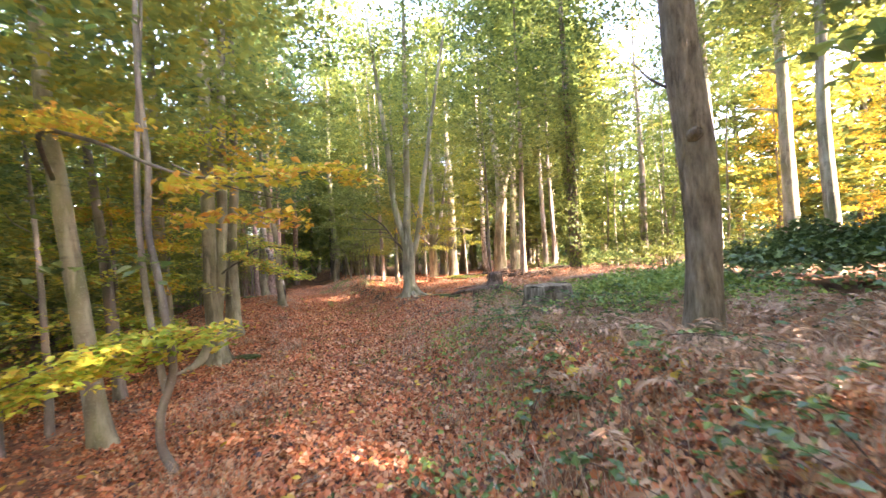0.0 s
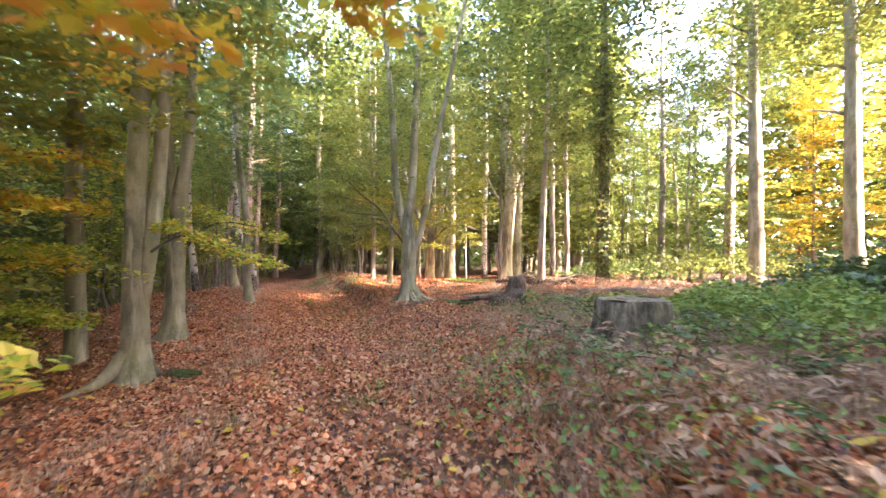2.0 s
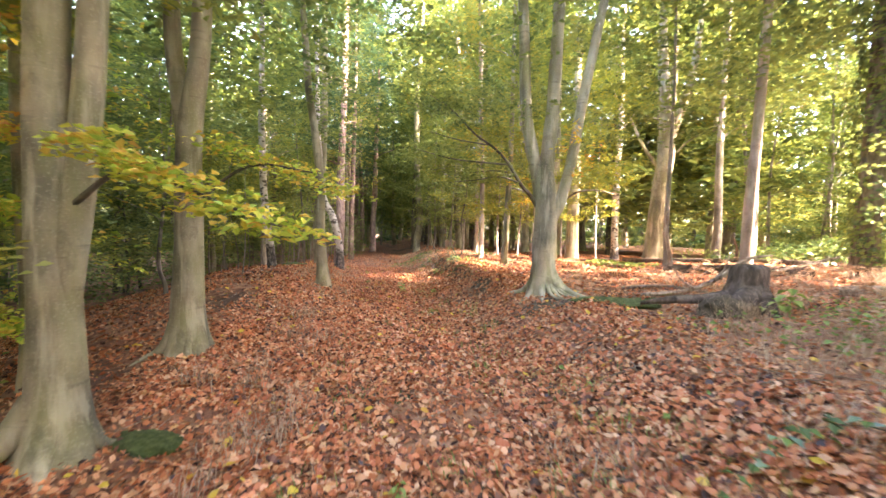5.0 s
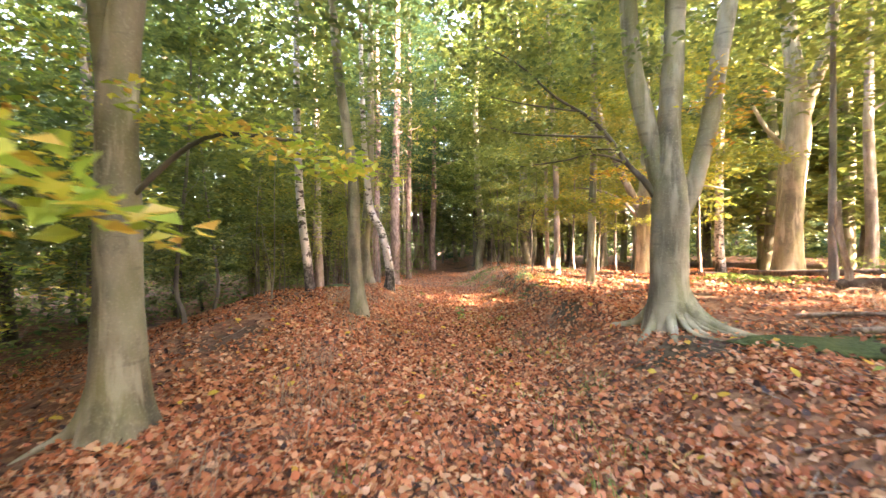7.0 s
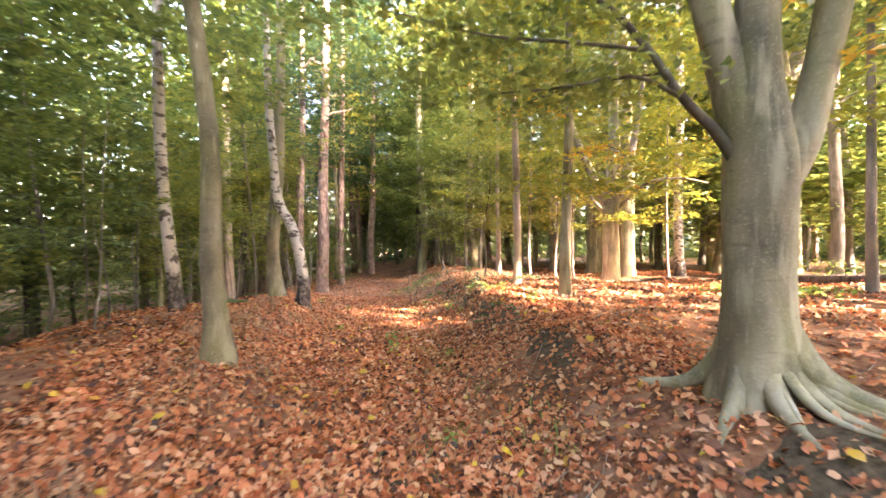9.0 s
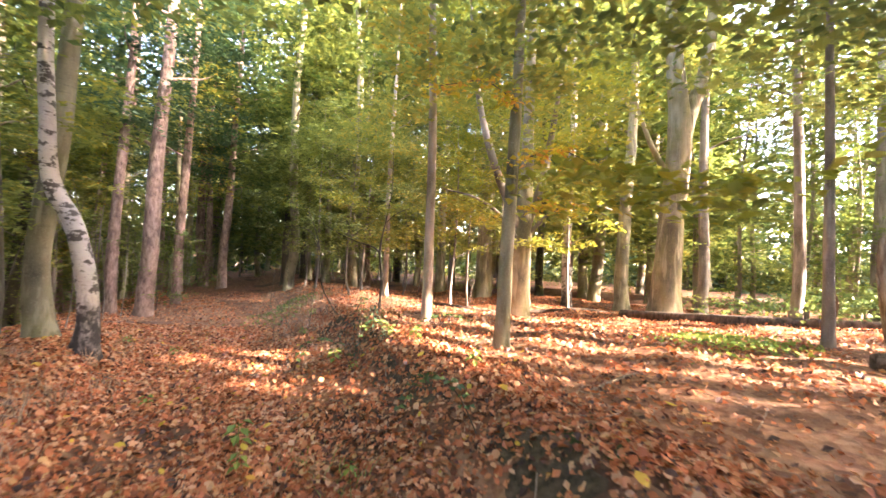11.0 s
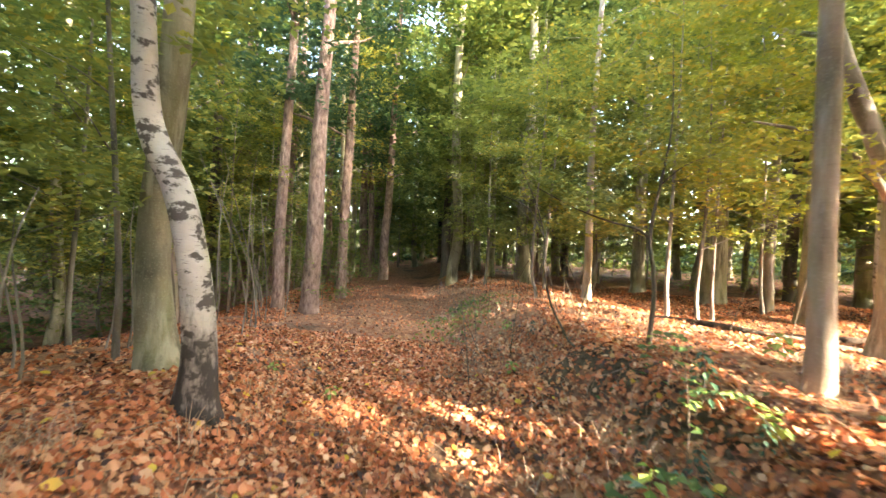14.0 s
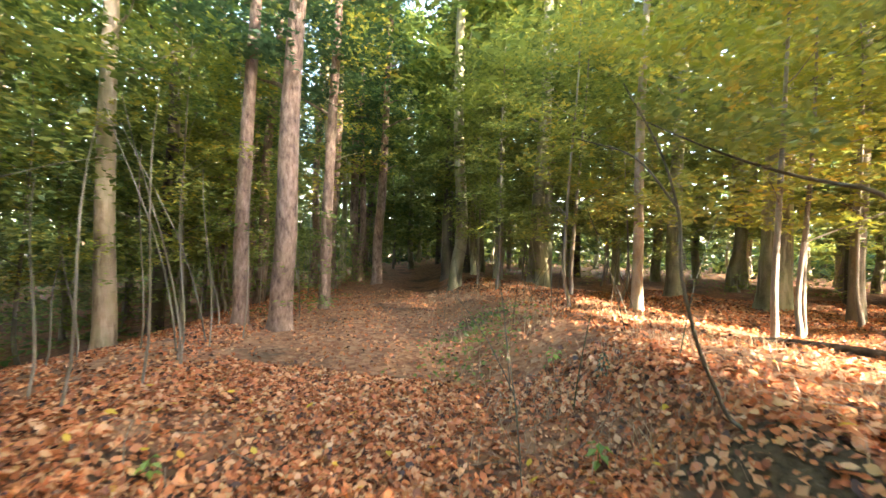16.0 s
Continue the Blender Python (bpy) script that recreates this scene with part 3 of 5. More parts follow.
bough = stem(t, "limb", [(-0.1, -0.02, 1.4, 0.042), (-0.24, -0.04, 1.62, 0.036), (-0.42, -0.05, 1.83, 0.03), (-0.62, -0.05, 2.15, 0.026), (-0.85, -0.1, 2.4, 0.021), (-1.2, -0.15, 2.65, 0.016), (-1.6, -0.2, 3.05, 0.012), (-2.0, -0.3, 3.3, 0.006)], DARKB, 8, "dark thin bough")
for pts in (((-0.42, -0.05, 1.83, 0.018), (-0.75, -0.2, 1.93, 0.014), (-1.1, -0.3, 1.87, 0.01), (-1.6, -0.45, 1.8, 0.005)),
            ((-0.62, -0.05, 2.15, 0.018), (-1.1, -0.2, 2.17, 0.014), (-1.6, -0.3, 2.22, 0.009), (-2.1, -0.4, 2.35, 0.005)),
            ((-0.95, -0.1, 2.47, 0.014), (-1.4, -0.35, 2.5, 0.01), (-1.9, -0.5, 2.62, 0.005)),
            ((-0.5, -0.05, 2.0, 0.012), (-0.9, 0.3, 2.1, 0.01), (-1.4, 0.6, 2.1, 0.005))):
    part("twig", Shape().add(*tube(pts, 6, 4, wobble=0.012)).mesh("twig", DARKB, True), bough)
for out, radius, reach, bend in ((222, 0.075, 0.5, 0.2), (264, 0.055, 0.6, 0.15), (286, 0.03, 0.9, 0.5), (305, 0.04, 0.75, -0.25), (322, 0.03, 0.95, 0.3), (338, 0.09, 0.85, -0.15), (20, 0.07, 0.7, 0.3), (100, 0.07, 0.6, 0.2), (150, 0.07, 0.7, -0.2),
                                 (236, 0.03, 0.45, -0.4), (274, 0.022, 0.85, -0.5), (296, 0.02, 0.6, -0.3), (314, 0.024, 0.8, 0.6), (330, 0.02, 1.1, 0.1)):
    root(t, out, radius * 1.05, reach + 0.15, bend=bend, up=0.34, base=0.04)
for line, mat in (([(-0.7, -0.1, 2.0), (-1.2, -0.25, 1.95), (-1.7, -0.45, 1.85)], LEAF_GREEN), ([(-1.0, -0.2, 2.3), (-1.6, -0.3, 2.3), (-2.2, -0.45, 2.4)], LEAF_GREEN),
                  ([(-1.1, -0.1, 2.75), (-1.6, -0.3, 3.0), (-2.2, -0.4, 3.3)], LEAF_GREEN), ([(-0.5, 0.2, 2.6), (-1.0, 0.5, 2.9), (-1.6, 0.7, 3.0)], LEAF_YELLOW),
                  ([(0.2, -0.1, 2.4), (0.35, -0.15, 2.55), (0.45, -0.12, 2.8)], LEAF_ORANGE), ([(0.5, -0.1, 2.0), (0.65, -0.15, 2.2), (0.8, -0.2, 2.5)], LEAF_ORANGE),
                  ([(-0.6, 0.5, 1.5), (-0.9, 0.9, 1.55), (-1.3, 1.3, 1.5)], LEAF_YELLOW), ([(-1.4, 0.2, 3.2), (-2.0, 0.6, 3.4), (-2.6, 0.8, 3.5)], LEAF_GREEN),
                  ([(-0.5, 0.8, 2.3), (-1.0, 1.2, 2.4), (-1.5, 1.5, 2.3)], LEAF_GREEN), ([(0.4, 0.9, 2.6), (0.9, 1.3, 2.8), (1.4, 1.4, 2.9)], LEAF_GREEN), ([(-0.8, -0.5, 2.9), (-1.3, -0.8, 3.1), (-1.8, -1.0, 3.3)], LEAF_GREEN),
                  ([(0.5, 0.5, 2.1), (0.9, 0.9, 2.1), (1.3, 1.2, 2.0)], LEAF_YELLOW), ([(-1.6, 0.6, 2.6), (-2.2, 0.9, 2.6), (-2.7, 1.0, 2.5)], LEAF_GREEN)):
    twigs(t, "leaf_spray", mat, line, 0.36 if mat != LEAF_ORANGE else 0.12, 36 if mat != LEAF_ORANGE else 7, 0.075)
c = part("crown", CROWN["beech"], t)

# Slim reddish-grey beech on the other edge of the way
t = thing("beech_tree", -5.36, 13.77, gz(-5.36, 13.77) - 0.03, "slim pale grey-brown beech leaning over the path edge", "tree")
stem(t, "trunk", [(0, 0, -0.15, 0.16), (0, 0, 0.1, 0.14), (-0.03, 0, 0.5, 0.105), (-0.07, 0, 1.0, 0.1), (-0.09, 0, 2.1, 0.085), (-0.22, 0, 3.1, 0.075), (-0.38, 0, 4.2, 0.07), (-0.6, 0, 7, 0.05), (-0.7, 0, 11, 0.02)], BEECH, 14, flare=0.5, rough=0.05, phase=0.3)
part("crown", CROWN["tall_b"], t)

# White birch with a bent stem, and the beech that grows against it
t = thing("birch_tree", -6.95, 18.0, gz(-6.95, 18.0) - 0.03, "white-barked birch with a bent stem and black foot", "tree")
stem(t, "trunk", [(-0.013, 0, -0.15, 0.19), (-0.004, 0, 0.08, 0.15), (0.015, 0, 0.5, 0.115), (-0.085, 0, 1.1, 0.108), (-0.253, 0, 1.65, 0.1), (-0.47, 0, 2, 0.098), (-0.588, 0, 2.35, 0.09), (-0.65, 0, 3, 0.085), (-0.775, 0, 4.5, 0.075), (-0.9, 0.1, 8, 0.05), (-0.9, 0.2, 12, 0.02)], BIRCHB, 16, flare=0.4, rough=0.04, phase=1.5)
part("crown", CROWN["thin"], t)
t = thing("beech_tree", -7.87, 18.52, gz(-7.87, 18.52) - 0.03, "greenish-grey beech standing against a white birch", "tree")
stem(t, "trunk", [(0.058, 0, -0.15, 0.2), (-0.007, 0, 0.15, 0.17), (-0.105, 0, 0.9, 0.14), (-0.085, 0, 1.7, 0.135), (-0.005, 0, 2.5, 0.13), (0.05, 0, 3.4, 0.12), (0.1, 0, 6, 0.09), (0.05, 0, 11, 0.03)], BEECH, 16, flare=0.6, rough=0.04)
part("crown", CROWN["tall_b"], t)
# White birch farther in
t = thing("birch_tree", -7.9, 15.8, gz(-7.9, 15.8) - 0.03, "white-barked birch with dark scars", "tree")
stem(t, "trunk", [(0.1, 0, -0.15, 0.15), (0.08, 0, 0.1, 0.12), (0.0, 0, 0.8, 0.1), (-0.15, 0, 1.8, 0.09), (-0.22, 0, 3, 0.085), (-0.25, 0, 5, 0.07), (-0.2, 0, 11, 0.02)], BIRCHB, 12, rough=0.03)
part("crown", CROWN["low_a"], t).matrix_basis = pose(0, 0, 1.5) @ Matrix.Scale(1.4, 4)

# Rough-barked oak on the bank
t = thing("oak_tree", 2.46, 4.2, gz(2.46, 4.2) - 0.04, "rough-barked brown oak trunk leaning slightly", "tree")
oak = stem(t, "trunk", [(-0.01, 0, -0.2, 0.24), (0.005, 0, 0.1, 0.19), (0.03, 0, 0.55, 0.167), (0.055, 0, 1.25, 0.161), (0.02, 0, 2.2, 0.175), (-0.08, 0, 3.4, 0.163), (-0.1, 0, 6, 0.16), (0, 0.2, 10, 0.08)], OAKB, 28, flare=0.3, rough=0.03)
part("knot", Shape().add(*tube([(-0.05, -0.09, 2.1, 0.08), (-0.05, -0.175, 2.13, 0.06), (-0.05, -0.205, 2.15, 0.03)], 8, 3, rough=0.1)).mesh("knot", OAKB, True), oak)
stem(t, "limb", [(-0.022, 0, 2.55, 0.02), (-0.312, 0.1, 2.75, 0.014), (-0.55, 0.1, 3, 0.006)], DARKB, 6)
c = part("crown", CROWN["tall_a"], t)
c.matrix_basis = pose(0, 0, 1.5)
# S-bent sapling with two stems by the start of the way
t = thing("sapling", -2.63, 3.92, gz(-2.63, 3.92) - 0.03, "crooked grey beech sapling with two thin stems", "sapling")
stem(t, "trunk", [(0.046, 0, -0.08, 0.05), (-0.027, 0, 0.06, 0.045), (-0.135, 0, 0.3, 0.04), (-0.12, 0, 0.6, 0.038), (-0.016, 0, 0.88, 0.036), (0.005, 0, 1.1, 0.034), (-0.09, 0, 1.8, 0.032), (-0.165, 0, 2.3, 0.03), (-0.135, 0, 2.9, 0.028), (-0.195, 0, 3.9, 0.024), (-0.2, 0.1, 6, 0.01)], GREYB, 10, rough=0.06)
stem(t, "limb", [(-0.062, 0, 0.75, 0.032), (-0.162, 0.03, 1.17, 0.032), (-0.25, 0.05, 1.8, 0.03), (-0.28, 0.05, 2.8, 0.026), (-0.195, 0.1, 4.5, 0.015)], GREYB, 9, rough=0.06)
twigs(t, "leaf_spray", LEAF_SPRAY, [(-1.1, -0.55, 1.0), (-0.6, -0.4, 1.2), (-0.1, -0.2, 1.32), (0.4, 0.0, 1.3)], 0.27, 60, 0.085, "yellow and green beech leaves", 1, DARKB)
twigs(t, "leaf_spray", LEAF_SPRAY, [(-1.5, -0.6, 0.8), (-1.1, -0.4, 0.98), (-0.6, -0.2, 1.08), (0.1, -0.1, 1.15)], 0.24, 40, 0.085)
# Branches that hang over the way from a beech beside it
t = thing("beech_tree", -4.02, 4.79, gz(-4.02, 4.79) - 0.03, "leaning grey beech stem with orange autumn boughs", "tree")
stem(t, "trunk", [(0.05, 0, -0.15, 0.15), (0.0, 0, 0.1, 0.125), (-0.07, 0, 0.6, 0.105), (-0.13, 0, 1.2, 0.1), (-0.25, 0, 2.1, 0.095), (-0.37, 0, 3.1, 0.09), (-0.48, 0, 4, 0.085), (-0.55, 0, 7, 0.06), (-0.6, 0, 11, 0.02)], BEECH, 14, flare=0.5, rough=0.04)
bough = stem(t, "limb", [(-0.4, 0, 3.0, 0.03), (0.3, -0.9, 3.25, 0.022), (1.2, -1.4, 3.0, 0.016), (2.2, -1.75, 2.6, 0.011), (2.9, -1.05, 2.74, 0.006), (3.3, -0.5, 2.74, 0.004)], DARKB, 6)
part("twig", Shape().add(*tube([(1.9, -1.55, 2.75, 0.008), (2.2, -1.5, 2.6, 0.006), (2.7, -1.4, 2.45, 0.003)], 5, 3)).mesh("twig", DARKB, True), bough)
twigs(t, "leaf_spray", LEAF_ORANGE, [(2.2, -1.9, 2.5), (2.55, -1.5, 2.66), (2.9, -1.05, 2.76), (3.25, -0.55, 2.74)], 0.17, 26, 0.085, "orange and yellow beech leaves")
twigs(t, "leaf_spray", LEAF_ORANGE, [(2.1, -1.7, 2.3), (2.5, -1.5, 2.36), (2.8, -1.35, 2.3)], 0.14, 14, 0.085)
twigs(t, "leaf_spray", LEAF_ORANGE, [(0.2, -0.9, 3.35), (0.8, -1.2, 3.25), (1.3, -1.5, 3.2)], 0.32, 30, 0.085)
twigs(t, "leaf_spray", LEAF_ORANGE, [(-0.5, -1.2, 3.5), (-0.2, -1.5, 3.2), (0.4, -1.9, 3.15)], 0.34, 30, 0.085)
twigs(t, "leaf_spray", LEAF_SPRAY, [(0.6, 0.5, 3.6), (1.1, 0.3, 3.5), (1.6, 0.2, 3.7)], 0.34, 26, 0.08)
twigs(t, "leaf_spray", LEAF_ORANGE, [(0.9, 0.9, 3.1), (1.4, 0.7, 3.3), (1.8, 0.4, 3.6)], 0.3, 20, 0.085)
part("crown", CROWN["tall_mix"], t)

# Young beech with low turning boughs in the shade of the wood
t = thing("sapling", -6.7, 8.5, gz(-6.7, 8.5) - 0.03, "young beech with low yellow and orange boughs", "sapling")
stem(t, "trunk", [(0, 0, -0.1, 0.05), (0.02, 0, 0.5, 0.042), (0.0, 0.05, 1.8, 0.036), (-0.1, 0.1, 3.5, 0.025), (-0.15, 0.1, 5, 0.008)], GREYB, 9, rough=0.05)
for line, mat, size in (([(-0.4, 0.3, 1.2), (0.2, 0.4, 1.15), (0.9, 0.4, 1.0)], LEAF_SPRAY, 0.24), ([(-0.5, -0.4, 0.95), (0.1, -0.5, 1.0), (0.7, -0.4, 0.85)], LEAF_SPRAY, 0.24),
                        ([(-0.4, 0.2, 2.0), (0.2, 0.3, 2.1), (0.9, 0.3, 2.0)], LEAF_SPRAY, 0.28), ([(-0.3, 0.1, 2.7), (0.3, 0.2, 2.8), (0.9, 0.3, 2.7)], LEAF_ORANGE, 0.28),
                        ([(-0.6, -0.3, 3.3), (0.0, -0.4, 3.4), (0.6, -0.5, 3.3)], LEAF_ORANGE, 0.3), ([(-0.2, 0.5, 3.9), (0.4, 0.6, 4.0), (0.9, 0.8, 3.9)], LEAF_MIX, 0.3)):
    twigs(t, "leaf_spray", mat, line, size, 34, 0.09, "", 2, DARKB)

# The forked tree in the sun on the far side of the clearing
t = thing("beech_tree", 3.0, 21.3, gz(3.0, 21.3) - 0.03, "sunlit pale beech with a forked top", "tree")
stem(t, "trunk", [(0, 0, -0.2, 0.42), (0, 0, 0.15, 0.36), (0.02, 0, 1.0, 0.295), (0.12, 0, 2.5, 0.27), (0.24, 0, 4.0, 0.26), (0.2, 0, 5.2, 0.22), (0.0, 0, 7, 0.16), (-0.1, 0, 11, 0.06)], BEECH, 20, flare=0.6, rough=0.04)
stem(t, "limb", [(0.25, 0, 3.9, 0.18), (0.5, 0, 4.9, 0.17), (0.9, 0, 6.2, 0.14), (1.2, 0, 9, 0.06)], BEECH, 12)
stem(t, "limb", [(0.05, 0, 3.3, 0.08), (-0.5, -0.1, 4.0, 0.06), (-1.0, -0.2, 5.0, 0.03)], BEECH, 8)
c = part("crown", CROWN["thin"], t)
c.matrix_basis = pose(0.3, 0, 0)

# Ivy-clad tree
t = tree("ivy_clad_tree", 4.85, 15.1, 0.2, 14, OAKB, "roof", "tall tree trunk wrapped in ivy", limbs=6, low=6)
aa, hh = rng.uniform(0, 2 * np.pi, 3200), 6.5 * rng.uniform(0, 1, 3200) ** 0.9
rr = 0.26 + 0.4 * rng.uniform(0, 1, 3200) ** 2 * (0.5 + 0.5 * np.sin(hh * 2.3 + aa))
c = np.stack([rr * np.cos(aa), rr * np.sin(aa), 0.3 + hh], 1)
v, q = leaves(c, np.stack([np.cos(aa), np.sin(aa), rng.normal(0.6, 0.4, 3200)], 1), 0.09, 0.08)
part("ivy", quads_mesh("ivy", v, q, LEAF_GREEN), t, "green ivy leaves")

# Thin forked sapling at the edge of the bank
t = thing("sapling", -3.44, 19.96, gz(-3.44, 19.96) - 0.03, "thin dark sapling forked at chest height", "sapling")
stem(t, "trunk", [(0.01, 0, -0.1, 0.034), (0.0, 0, 0.1, 0.027), (0.02, 0, 0.5, 0.023), (0.0, 0, 0.8, 0.022), (-0.04, 0, 1.05, 0.021), (-0.03, 0, 1.3, 0.018), (0.04, 0.02, 1.7, 0.013), (0.12, 0.05, 2.3, 0.008), (0.1, 0.1, 3.2, 0.003)], DARKB, 10, rough=0.08)
stem(t, "limb", [(-0.04, 0, 1.1, 0.015), (-0.16, 0.0, 1.2, 0.012), (-0.45, 0.05, 1.28, 0.010), (-0.8, 0.1, 1.42, 0.007), (-1.2, 0.2, 1.65, 0.003)], DARKB, 8, rough=0.08)
stem(t, "limb", [(0.04, 0.02, 1.66, 0.009), (0.25, 0.0, 1.85, 0.007), (0.6, 0.05, 2.0, 0.003)], DARKB, 7, rough=0.08)
for line, mat in (([(-0.4, 0.0, 1.5), (-0.7, 0.1, 1.6), (-1.2, 0.2, 1.75)], LEAF_GREEN), ([(0.1, 0.0, 1.9), (0.4, 0.0, 1.95), (0.8, 0.1, 2.0)], LEAF_YELLOW), ([(-0.2, 0.2, 2.2), (0.2, 0.3, 2.4), (0.6, 0.4, 2.3)], LEAF_GREEN), ([(-0.5, 0.3, 2.0), (-0.9, 0.4, 2.2), (-1.2, 0.4, 2.2)], LEAF_YELLOW)):
    twigs(t, "leaf_spray", mat, line, 0.3, 24, 0.075)

# The other trees that stand singly
TREES = (
    ("beech_tree", -6.25, 9.4, 0.145, 12, BEECH, "tall_mix", (-0.02, 0), "grey beech in the shade of the wood"),
    ("beech_tree", -5.35, 6.81, 0.09, 10, GREYB, "low_b", (-0.1, 0), "thin leaning grey beech stem"),
    ("beech_tree", -5.1, 4.6, 0.13, 11, GREYB, "tall_mix", (-0.03, 0.03), "grey beech stem in the shade"),
    ("sapling", -5.07, 5.3, 0.05, 5, GREYB, "low_b", (-0.15, 0.1), "thin leaning beech sapling"),
    ("beech_tree", -2.66, 18.75, 0.08, 11, REDB, "bough", (-0.03, 0.0), "slender reddish trunk in the sun"),
    ("beech_tree", -1.9, 17.1, 0.085, 11, BEECH, "bough", (0.015, 0.02), "slender pale trunk with a curved foot"),
    ("beech_tree", 0.74, 25.0, 0.27, 14, BEECH, "tall_b", (0.0, 0), "stout grey beech trunk in the wood"),
    ("beech_tree", 0.29, 28.7, 0.33, 15, BEECH, "tall_a", (-0.01, 0), "stout sunlit beech trunk"),
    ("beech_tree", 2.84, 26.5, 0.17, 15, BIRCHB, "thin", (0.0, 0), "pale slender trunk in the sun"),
    ("beech_tree", 3.0, 15.4, 0.11, 13, REDB, "roof", (0.02, 0), "slender reddish trunk beside a torn stump"),
    ("beech_tree", 11.8, 23.7, 0.2, 17, GREYB, "thin", (0.0, 0), "grey trunk by the open edge of the wood"),
    ("beech_tree", 16.0, 24.5, 0.3, 18, GREYB, "thin", (0.02, 0), "dark grey trunk by the open edge of the wood"),
    ("beech_tree", 11.2, 16.8, 0.26, 18, BEECH, "roof", (-0.01, 0), "pale sunlit beech trunk beyond the bank"),
    ("beech_tree", 12.5, 14.5, 0.26, 18, BEECH, "roof", (-0.03, 0), "pale smooth trunk behind brambles"),
    ("beech_tree", 4.6, 26.0, 0.24, 15, BEECH, "thin", (0.03, 0), "grey-brown trunk in the sun"),
    ("beech_tree", 6.05, 24.0, 0.16, 15, GREYB, "thin", (0.0, 0), "slim grey trunk beyond the clearing"),
    ("beech_tree", 5.6, 20.6, 0.12, 13, GREYB, "roof", (0.0, 0), "slim grey trunk by a fallen log"),
    ("beech_tree", 1.95, 16.76, 0.06, 9, GREYB, "roof", (-0.01, 0), "thin grey trunk by a fallen log"),
    ("sapling", -8.45, 18.6, 0.032, 7, GREYB, "low_b", (-0.08, 0), "thin crooked grey sapling stem"),
    ("beech_tree", -13.5, 24.0, 0.2, 15, REDB, "dark_b", (-0.02, 0), "brown trunk below the path edge"),
    ("pine_tree", -10.9, 24.6, 0.15, 16, PINEB, "pine", (0.01, 0), "reddish pine trunk beside the path"),
    ("pine_tree", -10.1, 24.75, 0.22, 18, PINEB, "pine", (0.02, 0), "tall reddish-brown pine trunk"),
    ("pine_tree", -10.55, 27.3, 0.15, 18, PINEB, "pine", (0.01, 0), "tall brown pine trunk"),
    ("pine_tree", -12.0, 34.5, 0.22, 18, PINEB, "pine", (0.02, 0), "dark pine trunk beside the far path"),
    ("beech_tree", -6.6, 33.0, 0.17, 14, BEECH, "tall_b", (0.0, 0), "grey trunk beside the far path"),
    ("beech_tree", -3.5, 25.2, 0.09, 12, REDB, "low_b", (0.0, 0), "slender reddish trunk on the bank"),
    ("beech_tree", -1.2, 31.0, 0.22, 14, BEECH, "tall_b", (0.0, 0), "grey beech trunk in the wood"),
    ("beech_tree", 0.95, 27.2, 0.13, 13, GREYB, "tall_mix", (0.0, 0), "slim trunk in dappled light"),
    ("beech_tree", 3.6, 31.5, 0.19, 14, DARKB, "tall_a", (0.0, 0), "dark trunk in the wood"),
    ("beech_tree", 17.0, 20.5, 0.08, 10, GREYB, "orange", (0.0, 0), "young beech with bright orange leaves"),
    ("beech_tree", 20.5, 18.5, 0.09, 10, GREYB, "orange", (0.0, 0), "young beech with bright orange leaves"),
    ("sapling", -4.4, 27.5, 0.05, 7, GREYB, "low_a", (0.03, 0), "young beech with layered green leaves"),
    ("sapling", -6.2, 28.5, 0.05, 7, GREYB, "low_a", (0.0, 0), "young beech with layered green leaves"),
    ("sapling", -2.4, 23.2, 0.04, 6, GREYB, "low_b", (0.0, 0), "young beech with layered yellow-green leaves"),
    ("sapling", -7.0, 30.5, 0.04, 6, GREYB, "low_a", (0.0, 0), "young beech with layered green leaves"),
    ("sapling", 1.4, 23.0, 0.04, 6, GREYB, "yellow", (0.0, 0), "young beech with bright yellow leaves"),
    ("sapling", -0.9, 25.4, 0.04, 6, GREYB, "yellow", (0.0, 0), "young beech with bright yellow leaves"),
)
STANDING = {}
for name, x, y, r, h, bark, crown, lean, label in TREES:
    young = name == "sapling"
    STANDING[label] = tree(name, x, y, r, h, bark, crown, label, "sapling" if young else "tree", lean, 5 if young else 9, 1.4 if young else 4.5, 9 if young else 14, 0.3 if young else 0.55, reach=1.2 if young else 2.3)

for line in ([(0.1, -0.2, 2.2), (0.5, -0.3, 2.3), (0.9, -0.3, 2.15)], [(0.0, -0.1, 2.9), (-0.4, -0.3, 3.0), (-0.9, -0.3, 2.9)], [(0.3, 0.2, 1.7), (0.6, 0.3, 1.8), (1.0, 0.4, 1.75)]):
    twigs(STANDING["slender pale trunk with a curved foot"], "leaf_spray", LEAF_ORANGE, line, 0.2, 14, 0.09, "orange turning leaves", 1, DARKB)

